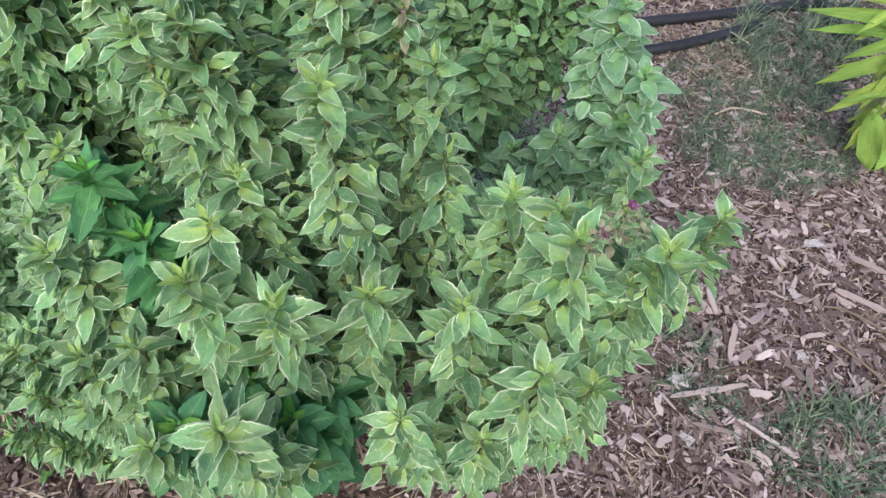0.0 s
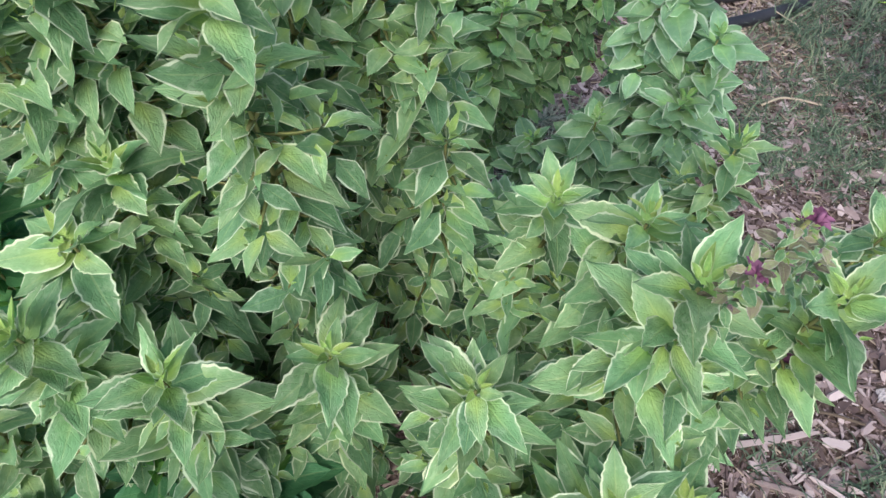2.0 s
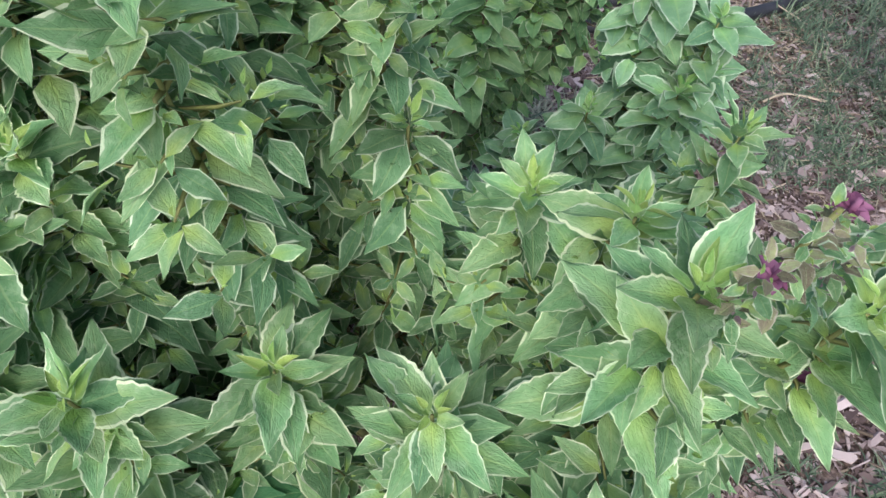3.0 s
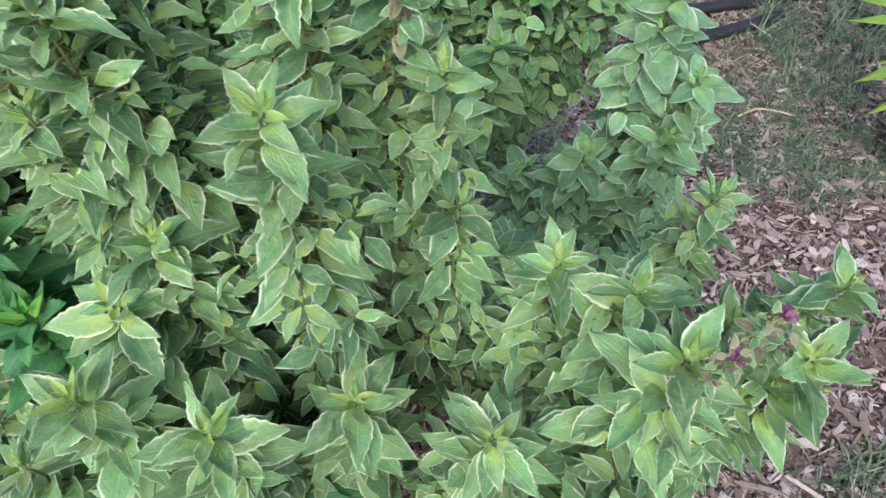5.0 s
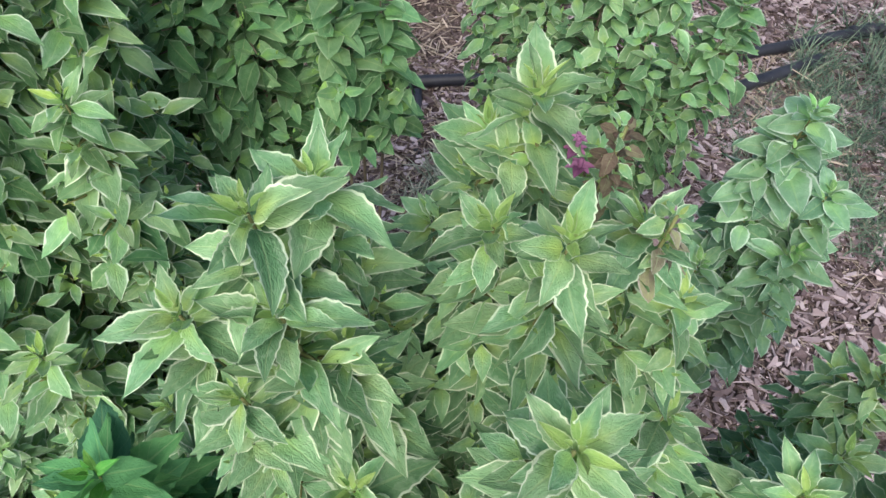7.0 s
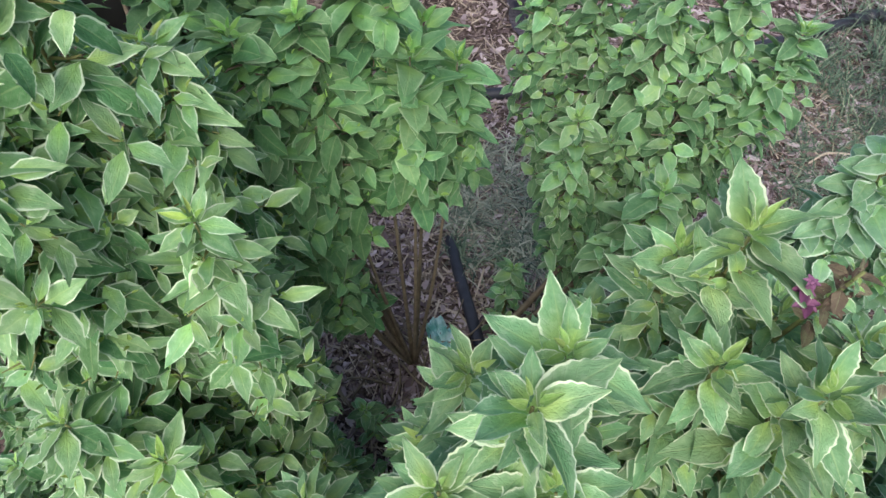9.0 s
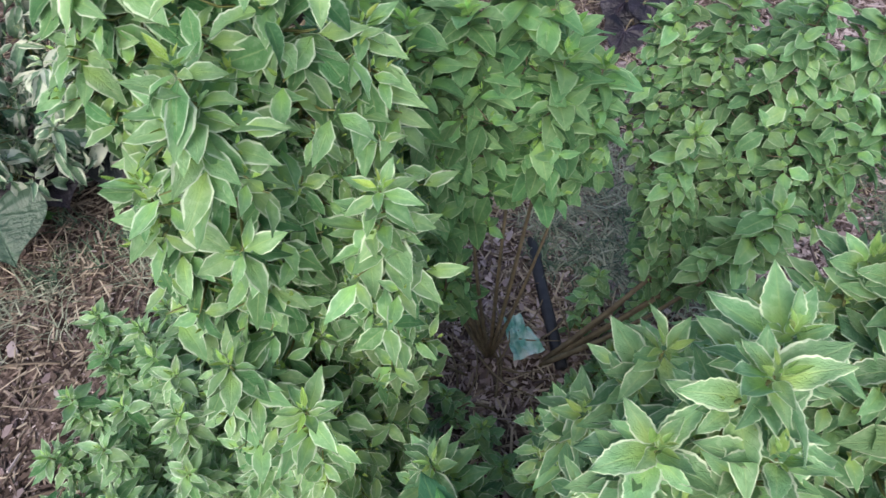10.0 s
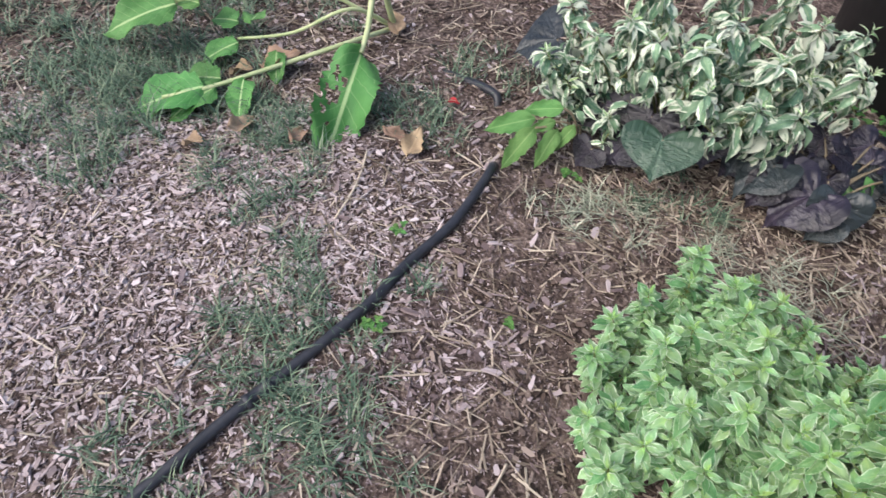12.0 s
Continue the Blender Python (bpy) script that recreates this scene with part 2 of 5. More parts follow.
CHIP = plain_mat("wood_chip", [(0.12, (0.085, 0.061, 0.061)), (0.36, (0.175, 0.130, 0.131)), (0.60, (0.315, 0.252, 0.258)), (0.88, (0.580, 0.500, 0.514))],
                 130, 0.9, 0.5, 0.0012, (1, 1, 1), 0.72)
PALE_CHIP = plain_mat("bleached_wood_chip", [(0.12, (0.230, 0.180, 0.176)), (0.36, (0.370, 0.300, 0.298)), (0.60, (0.500, 0.422, 0.425)), (0.9, (0.640, 0.565, 0.575))],
                      130, 0.9, 0.5, 0.0012, (1, 1, 1), 0.72)
STRAW = plain_mat("straw", [(0.15, (0.11, 0.085, 0.065)), (0.5, (0.29, 0.235, 0.185)), (0.85, (0.54, 0.465, 0.375))], 90, 0.8, 0.3, 0.001, (1, 1, 1), 0.75)
GRASS = plain_mat("grass_blade", [(0.2, (0.055, 0.098, 0.066)), (0.6, (0.125, 0.195, 0.130)), (0.9, (0.28, 0.335, 0.22))], 60, 0.6, 0.1, 0.001, (1, 1, 1), 0.7)
THATCH = plain_mat("dry_thatch", [(0.2, (0.17, 0.195, 0.145)), (0.6, (0.33, 0.36, 0.275)), (0.9, (0.52, 0.54, 0.43))], 60, 0.7, 0.1, 0.001, (1, 1, 1), 0.7)
HOSE = plain_mat("black_poly_hose", [(0.3, (0.012, 0.013, 0.018)), (0.75, (0.04, 0.042, 0.055))], 70, 0.45, 0.2, 0.0006, spec=0.5)
FLOWER = plain_mat("purple_flower", [(0.3, (0.15, 0.05, 0.11)), (0.7, (0.28, 0.12, 0.22))], 300, 0.7, 0.3, 0.001, per_piece=0.5)
STALK = plain_mat("pale_leaf_stalk", [(0.3, (0.36, 0.45, 0.20)), (0.7, (0.56, 0.60, 0.36))], 50, 0.5)
TUB = plain_mat("black_plastic_tub", [(0.3, (0.008, 0.008, 0.009)), (0.75, (0.022, 0.022, 0.024))], 30, 0.5, 0.15, 0.001)
PAPER = plain_mat("blue_green_paper", [(0.40, (0.16, 0.42, 0.36)), (0.5, (0.45, 0.66, 0.64)), (0.62, (0.78, 0.80, 0.84))], 40, 0.6, 0.2, 0.001)
SCRAP = plain_mat("pale_scrap", [(0.3, (0.36, 0.34, 0.36)), (0.7, (0.54, 0.52, 0.55))], 60, 0.7, 0.2, 0.001)
RED = plain_mat("red_petal", [(0.3, (0.28, 0.015, 0.02)), (0.7, (0.42, 0.03, 0.035))], 80, 0.6)
BRACTS = {"y": leaf_mat("young_bract", (0.38, 0.28, 0.33), (0.30, 0.20, 0.26), (0.52, 0.46, 0.44), 0.85),
          "m": leaf_mat("bract", (0.36, 0.42, 0.20), (0.33, 0.30, 0.22), (0.52, 0.50, 0.43), 0.85),
          "o": leaf_mat("old_bract", (0.24, 0.26, 0.16), (0.17, 0.15, 0.11), (0.42, 0.42, 0.33), 0.87)}
SEED = {"y": leaf_mat("young_seed_bract", (0.20, 0.14, 0.11), (0.13, 0.085, 0.07)),
        "m": leaf_mat("seed_bract", (0.22, 0.17, 0.12), (0.14, 0.10, 0.075)),
        "o": leaf_mat("old_seed_bract", (0.24, 0.24, 0.14), (0.16, 0.13, 0.09))}
# dark brown chips, darkened further to paint in the shade between plants
DARK_SHADED_CHIP = plain_mat("dark_shaded_wood_chip", [(0.12, (0.022, 0.015, 0.012)), (0.36, (0.068, 0.047, 0.039)), (0.62, (0.145, 0.106, 0.091)), (0.92, (0.36, 0.29, 0.255))],
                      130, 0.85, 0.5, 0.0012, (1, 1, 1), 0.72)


# ---- building blocks ----
def part(name, verts, faces, material, parent=None, label="", smooth=True, uvs=None, base=None):
    """One mesh object from vertices in the world, under a thing or a part of it."""
    me = bpy.data.meshes.new(name)
    o = base if base is not None else (parent["seat"] if parent is not None and "seat" in parent else (0, 0, 0))
    v = np.asarray(verts, float).reshape(-1, 3) - np.asarray(o, float)
    me.from_pydata(v.tolist(), [], [list(map(int, f)) for f in faces])
    if uvs is not None:
        layer = me.uv_layers.new(name="UVMap")
        idx = np.empty(len(me.loops), np.int32)
        me.loops.foreach_get("vertex_index", idx)
        layer.data.foreach_set("uv", np.asarray(uvs, np.float32)[idx].ravel())
    me.polygons.foreach_set("use_smooth", [smooth] * len(me.polygons))
    me.materials.append(material)
    me.update()
    ob = new(name, me)
    if parent is None:
        ob.location = o
        ob["seat"] = tuple(map(float, o))
    else:
        ob.parent = parent
        ob["seat"] = tuple(map(float, o))
        po = parent["seat"] if "seat" in parent else (0, 0, 0)
        ob.location = Vector(o) - Vector(po)
    if label:
        ob["label"] = label
    return ob


def thing(name, base, label, category, group="", kind=""):
    ob = new(name)
    ob.empty_display_size = 0.02
    ob.location = base
    ob["seat"] = tuple(map(float, base))
    return tagged(ob, label, category, group, kind)


def tube(points, radii, sides=7):
    """Vertices and faces of a tapered tube along points."""
    pts = [Vector(p) for p in points]
    vs, fs = [], []
    side = None
    for i, p in enumerate(pts):
        d = (pts[min(i + 1, len(pts) - 1)] - pts[max(i - 1, 0)]).normalized()
        ref = side if side is not None else (Vector((1, 0, 0)) if abs(d.x) < 0.9 else Vector((0, 1, 0)))
        a = (ref - d * ref.dot(d)).normalized()
        side = a
        b = d.cross(a)
        r = radii[i] if hasattr(radii, "__len__") else radii
        for k in range(sides):
            t = 2 * math.pi * k / sides
            vs.append(p + (a * math.cos(t) + b * math.sin(t)) * r)
    for i in range(len(pts) - 1):
        for k in range(sides):
            fs.append((i * sides + k, i * sides + (k + 1) % sides, (i + 1) * sides + (k + 1) % sides, (i + 1) * sides + k))
    fs.append(tuple(range(sides))[::-1])
    fs.append(tuple(range((len(pts) - 1) * sides, len(pts) * sides)))
    return vs, fs


def join(lots):
    vs, fs, us = [], [], []
    for lot in lots:
        k = len(vs)
        vs.extend(lot[0])
        fs.extend([tuple(i + k for i in f) for f in lot[1]])
        if len(lot) > 2:
            us.extend(lot[2])
    return (vs, fs, us) if us else (vs, fs)


def blade_shape(width, fold, curl, belly=0.75, power=0.9, nu=4, nv=5, heart=0.0, wave=0.0, twist=0.0, form=None, jag=0.0):
    """A leaf of length 1 along +y, face up; width is the half width. Gives vertices, faces and uvs."""
    vs, fs, us = [], [], []
    for j in range(nv + 1):
        v = (j / nv) ** 0.9
        w = width * max(math.sin(math.pi * v ** belly), 0.0) ** power * (1.08 - 0.28 * v) + 0.012 * (1 - v)
        if form:
            p, q = form
            w = width * (v ** p * (1 - v) ** q) / ((p / (p + q)) ** p * (q / (p + q)) ** q) + 0.012 * (1 - v)
        w *= 1 + jag * math.sin(j * 2.6 + 40 * width) * (0.6 if nv > 12 else 1.0) + (0.07 if nv > 12 and j % 2 else 0.0)
        ang = curl * v
        y = math.sin(ang) / curl if abs(curl) > 1e-3 else v
        z = -(1 - math.cos(ang)) / curl if abs(curl) > 1e-3 else 0.0
        for i in range(nu + 1):
            u = 2 * i / nu - 1
            x = u * w * math.cos(fold)
            up = abs(u) ** 1.3 * w * math.sin(fold) + wave * math.sin(9 * v + 2.4 * u) * abs(u)
            yy = y - heart * abs(u) * (1 - v) ** 3
            tw = twist * v
            vs.append((x * math.cos(tw) - up * math.sin(tw), yy + up * math.sin(ang), z + x * math.sin(tw) + up * math.cos(ang) * math.cos(tw)))
            us.append((i / nu, v))
    for j in range(nv):
        for i in range(nu):
            a = j * (nu + 1) + i
            fs.append((a, a + 1, a + nu + 2, a + nu + 1))
    return vs, fs, us


def heart_shape(fold=0.15, curl=0.4, wave=0.03, rings=4, around=22, slim=1.0, quilt=0.0):
    """A heart-shaped leaf of length 1 from the notch at the origin to the tip at +y."""
    vs, us, fs = [(0.0, 0.0, 0.0)], [(0.5, 0.0)], []
    for k in range(1, rings + 1):
        f = k / rings
        for i in range(around):
            t = 2 * math.pi * i / around
            x = 16 * math.sin(t) ** 3 / 22 * slim
            y = (5 - (13 * math.cos(t) - 5 * math.cos(2 * t) - 2 * math.cos(3 * t) - math.cos(4 * t))) / 22
            y = y if y < 0.5 else 0.5 + (y - 0.5) * 0.78
            x, y = x * f, y * f
            up = abs(x) * math.tan(fold) * 0.6 + wave * f * f * math.sin(5 * t + 1.3) + 0.012 * f * math.sin(13 * t)
            up += quilt * (f * (1.1 - f)) * 3.4 * abs(math.sin(5.5 * t)) + quilt * 0.5 * math.sin(19 * x + 3) * math.sin(23 * y) * f
            vs.append((x, y, up - curl * 0.5 * max(y, 0) ** 2))
            us.append((0.5 + 0.5 * x / 0.73, min(max(y, 0.0), 1.0)))
    for i in range(around):
        fs.append((0, 1 + (i + 1) % around, 1 + i))
    for k in range(rings - 1):
        a = 1 + k * around
        for i in range(around):
            j = (i + 1) % around
            fs.append((a + i, a + j, a + around + j, a + around + i))
    return vs, fs, us


rng = random.Random(11)
ACUTE, OVAL = (0.52, 1.05), (0.58, 0.95)


def pointed_forms(nv, old):
    """The leaf forms with nv rows; old leaves with that many columns."""
    def blade(*a, **k):
        return blade_shape(*a, nv=nv, **k)

    return {
        "y": [blade(0.174, 0.6, 0.1, form=ACUTE, nu=old), blade(0.193, 0.5, -0.3, form=ACUTE, nu=old), blade(0.183, 0.5, 0.25, twist=0.25, form=ACUTE, nu=old)],
        "m": [blade(0.211, 0.3, 0.2, form=ACUTE, wave=0.03, jag=0.07, nu=old), blade(0.231, 0.22, 0.45, twist=0.3, form=ACUTE, wave=0.035, jag=0.08, nu=old), blade(0.203, 0.45, -0.1, wave=0.03, twist=-0.3, form=ACUTE, jag=0.06, nu=old),
              blade(0.241, 0.14, 0.3, wave=0.04, form=ACUTE, jag=0.08, nu=old), blade(0.221, 0.3, -0.35, wave=0.03, twist=0.2, form=ACUTE, jag=0.07, nu=old), blade(0.207, 0.4, 0.65, wave=0.035, twist=-0.2, form=ACUTE, jag=0.06, nu=old)],
        "o": [blade(0.226, 0.2, 0.6, wave=0.04, form=ACUTE, jag=0.08, nu=old), blade(0.241, 0.12, 0.3, form=ACUTE, wave=0.035, jag=0.07, nu=old), blade(0.211, 0.3, 0.9, twist=0.4, form=ACUTE, jag=0.08, nu=old)],
    }


def oval_forms(nv, old):
    """The leaf forms with nv rows; old leaves with that many columns."""
    def blade(*a, **k):
        return blade_shape(*a, nv=nv, **k)

    return {
        "y": [blade(0.22, 0.5, 0.3, form=OVAL, nu=old), blade(0.24, 0.4, 0.5, form=OVAL, nu=old), blade(0.21, 0.5, 0.2, twist=0.2, form=OVAL, nu=old)],
        "m": [blade(0.27, 0.3, 0.5, form=OVAL, wave=0.03, jag=0.05, nu=old), blade(0.29, 0.2, 0.7, twist=0.3, form=OVAL, jag=0.05, nu=old), blade(0.25, 0.4, 0.2, form=OVAL, twist=-0.3, wave=0.02, nu=old), blade(0.30, 0.14, 0.5, form=OVAL, wave=0.035, jag=0.06, nu=old)],
        "o": [blade(0.29, 0.2, 0.8, wave=0.03, form=OVAL, jag=0.05, nu=old), blade(0.31, 0.12, 0.5, form=OVAL, wave=0.035, jag=0.06, nu=old), blade(0.27, 0.3, 1.0, form=OVAL, twist=0.3, nu=old)],
    }


SHAPES, ROUND = pointed_forms(4, 2), oval_forms(4, 2)
FINE = {id(SHAPES): pointed_forms(14, 4), id(ROUND): oval_forms(14, 4)}
NARROW = {
    "y": [blade_shape(0.15, 0.6, 0.5, form=ACUTE, nv=6), blade_shape(0.17, 0.5, 0.9, twist=0.5, form=ACUTE, nv=6), blade_shape(0.14, 0.7, 0.2, twist=-0.4, form=ACUTE, nv=6)],
    "m": [blade_shape(0.18, 0.5, 1.1, wave=0.05, twist=0.5, form=ACUTE, nv=6), blade_shape(0.21, 0.3, 1.5, wave=0.06, twist=-0.6, form=ACUTE, nv=6), blade_shape(0.17, 0.7, 0.6, wave=0.05, form=ACUTE, nv=6), blade_shape(0.20, 0.3, 1.9, wave=0.06, form=ACUTE, nv=6)],
    "o": [blade_shape(0.22, 0.4, 1.4, wave=0.06, twist=0.6, form=ACUTE, nv=6), blade_shape(0.24, 0.3, 1.0, wave=0.06, form=ACUTE, nv=6), blade_shape(0.20, 0.6, 1.7, wave=0.05, twist=-0.5, form=ACUTE, nv=6)],
}


def leaf_frame(p, d, up, length, roll=0.0):
    """A leaf's matrix: base at p, pointing along d, its face towards up."""
    y = Vector(d).normalized()
    x = y.cross(Vector(up))
    if x.length < 1e-4:
        x = Vector((1, 0, 0))
    x.normalize()
    z = x.cross(y)
    m = Matrix((x, y, z)).transposed().to_4x4()
    return Matrix.Translation(p) @ m @ Matrix.Rotation(roll, 4, "Y") @ Matrix.Diagonal((length, length, length, 1))


def rosette(out, stem, p, d, size, pairs, droop=0.0, broad=1.0):
    """Opposite pairs of leaves round a shoot's tip, small and upright in the middle, wide and hanging outside."""
    d = Vector(d).normalized()
    a = d.orthogonal().normalized()
    b = d.cross(a)
    turn = rng.random() * 6.28
    for k in range(pairs):
        q = k / max(pairs - 1, 1)
        lean = radians(26 + 56 * q ** 0.7 + rng.uniform(-13, 13)) + droop * q
        length = size * (0.28 + 0.76 * min(1.0, q * 1.4)) * rng.uniform(0.65, 1.15)
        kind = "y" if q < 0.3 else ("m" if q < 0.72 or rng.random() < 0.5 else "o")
        length *= 0.85 if kind == "y" else 1.0
        at = Vector(p) - d * (0.55 * size * q)
        for s in (0, math.pi):
            t = turn + s + rng.uniform(-0.45, 0.45)
            o = a * math.cos(t) + b * math.sin(t)
            le = lean + rng.uniform(-0.3, 0.3)
            way = d * math.cos(le) + o * math.sin(le)
            up = d * math.sin(le) - o * math.cos(le)
            way.z -= 0.06 * q + droop * 0.45 * q
            out.append((stem, kind, leaf_frame(at + o * 0.002, way, up, length * broad, rng.uniform(-0.6, 0.6)), length))
        turn += math.pi / 2 + rng.uniform(-0.25, 0.25)


def bend(base, top, s, lean=0.35):
    """A point along a shoot that leaves the base at a slant and ends upright."""
    base, top = Vector(base), Vector(top)
    mid = base.lerp(top, 0.5)
    mid.x, mid.y = base.x + (top.x - base.x) * (0.5 + lean), base.y + (top.y - base.y) * (0.5 + lean)
    return base * (1 - s) ** 2 + mid * 2 * s * (1 - s) + top * s * s


def column(out, plant, base, top, low, wide, gap=0.0088, size=0.0285, pairs=3, woody=False, tip=True, lean=0.35, droop=0.0, thick=0.0035, tuft=1.0):
    """A leafy shoot from the base to the top: a stem with crossed pairs of leaves, and a small tuft in each axil, above the height low."""
    pts = [bend(base, top, s / 9, lean) for s in range(10)]
    vs, fs = tube(pts, [thick * (1.25 - 1.05 * s / 9) for s in range(10)], 6)
    twigs = [(vs, fs)]
    length = sum((pts[i + 1] - pts[i]).length for i in range(9))
    stem_no = len(plant["stems"])
    ang = rng.random() * 6.28
    n = int(length / gap)
    for k in range(n):
        s = (k + 0.5) / n
        p = bend(base, top, s, lean)
        if p.z < low - 0.03 * rng.random():
            continue
        below = (Vector(top) - p).length
        if below < 0.006:
            continue
        ang += math.pi / 2 + rng.uniform(-0.35, 0.35)
        axis = (bend(base, top, min(1, s + 0.02), lean) - p).normalized()
        grown = min(1.0, below / 0.055)
        for side in (0, math.pi):
            o = Vector((math.cos(ang + side), math.sin(ang + side), 0))
            o = (o - axis * o.dot(axis)).normalized()
            # the leaf of the node: steep near the tip, hanging further down
            le = radians(36 + 56 * min(1.0, below / 0.075) ** 0.7 + rng.uniform(-14, 14)) + droop * grown
            way = axis * math.cos(le) + o * math.sin(le)
            up = axis * math.sin(le) - o * math.cos(le)
            ln = size * (0.50 + 0.62 * min(1.0, below / 0.03)) * rng.uniform(0.8, 1.15)
            start = p + o * wide * 0.22 * grown * rng.uniform(0.3, 1.2)
            # low leaves mostly get the dark old material, which paints in shade there
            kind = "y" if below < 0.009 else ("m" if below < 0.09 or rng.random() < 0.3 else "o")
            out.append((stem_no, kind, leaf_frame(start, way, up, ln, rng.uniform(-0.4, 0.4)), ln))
            if below < 0.016:
                continue
            # the tuft in its axil, on a short twig
            turn = ang + side + rng.uniform(-0.7, 0.7)
            o = Vector((math.cos(turn), math.sin(turn), 0))
            o = (o - axis * o.dot(axis)).normalized()
            r = wide * min(1.0, 0.2 + 0.8 * (below / 0.10) ** 0.8) * rng.uniform(0.3, 0.88)
            tip_at = p + o * r + axis * r * rng.uniform(0.25, 0.6)
            d = o * rng.uniform(0.35, 0.8) + axis * 0.4 + Vector((0, 0, 0.75))
            rosette(out, stem_no, tip_at, d, size * tuft * rng.uniform(0.74, 1.06), pairs, 0.12 + droop)
            twigs.append(tube([p, p + o * r * 0.6 + axis * r * 0.15, tip_at - d.normalized() * size * 0.2], [0.0014, 0.001, 0.0005], 3))
    if tip:
        axis = (Vector(top) - bend(base, top, 0.93, lean)).normalized()
        rosette(out, stem_no, Vector(top) + axis * size * 0.28, axis, size * 1.04, 9, droop)
    plant["stems"].append((join(twigs), WOODY if woody else STEM))


def build_plant(name, base, label, columns, mats, limit=300, group="", category="basil plant", extra=None, leaf_name="leaf", shapes=None):
    """A plant: its stems, up to limit leaves as parts of their stems, and the rest of the foliage."""
    root = thing(name, base, label, category, group)
    forms = shapes or SHAPES
    plant, out = {"stems": []}, []
    for c in columns:
        column(out, plant, **c)
    if extra:
        extra(out, plant)
    stems = [part("stem", lot[0], lot[1], m, root) for lot, m in plant["stems"]]
    meshes = {}
    for kind, made in FINE.get(id(forms), forms).items():
        for i, (vs, fs, us) in enumerate(made):
            me = bpy.data.meshes.new("leaf")
            me.from_pydata(vs, [], fs)
            layer = me.uv_layers.new(name="UVMap")
            for lp in me.loops:
                layer.data[lp.index].uv = us[lp.vertex_index]
            me.polygons.foreach_set("use_smooth", [True] * len(me.polygons))
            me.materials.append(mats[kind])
            meshes[kind, i] = me
    order = sorted(range(len(out)), key=lambda i: -out[i][2].translation.z - 0.5 * out[i][3])
    single = set(order[:limit])
    lots = {"y": [], "m": [], "o": []}
    seat = Matrix.Translation(-Vector(base))
    for i, (stem, kind, m, length) in enumerate(out):
        k = rng.randrange(len(forms[kind]))
        if i in single:
            ob = new(leaf_name, meshes[kind, k])
            ob.parent = stems[stem]
            ob.matrix_basis = seat @ m
        else:
            lots[kind].append((m, k))
    for kind, items in lots.items():
        if not items:
            continue
        allv, allf, allu = [], [], []
        nv = len(forms[kind][0][0])
        for m, k in items:
            vs, fs, us = forms[kind][k]
            a = np.array(m)
            w = np.asarray(vs) @ a[:3, :3].T + a[:3, 3]
            allf.append(np.asarray(fs) + nv * len(allv))
            allv.append(w)
            allu.append(us)
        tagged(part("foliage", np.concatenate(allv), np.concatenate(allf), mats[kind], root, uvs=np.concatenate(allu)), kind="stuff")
    return root


# ---- ground ----
def lumps(x, y):
    return 0.012 * noise.noise((x * 2.2, y * 2.2, 0.3)) + 0.006 * noise.noise((x * 9, y * 9, 4.1)) + 0.003 * noise.noise((x * 28, y * 28, 7.7))


def grid_line(a, b, step):
    fine = list(np.arange(a, b, step))
    return [a - d for d in (300, 90, 30, 10, 3, 1, 0.3)] + fine + [b + d for d in (0.3, 1, 3, 10, 30, 90, 300)]


gx, gy = grid_line(-2.6, 1.5, 0.025), grid_line(-0.9, 2.2, 0.025)
gv = [(x, y, lumps(x, y)) for y in gy for x in gx]
gf = [(j * len(gx) + i, j * len(gx) + i + 1, (j + 1) * len(gx) + i + 1, (j + 1) * len(gx) + i) for j in range(len(gy) - 1) for i in range(len(gx) - 1)]
ground = part("ground", gv, gf, SOIL)
tagged(ground, "dark brown garden soil under wood chip mulch", "ground", kind="structure")


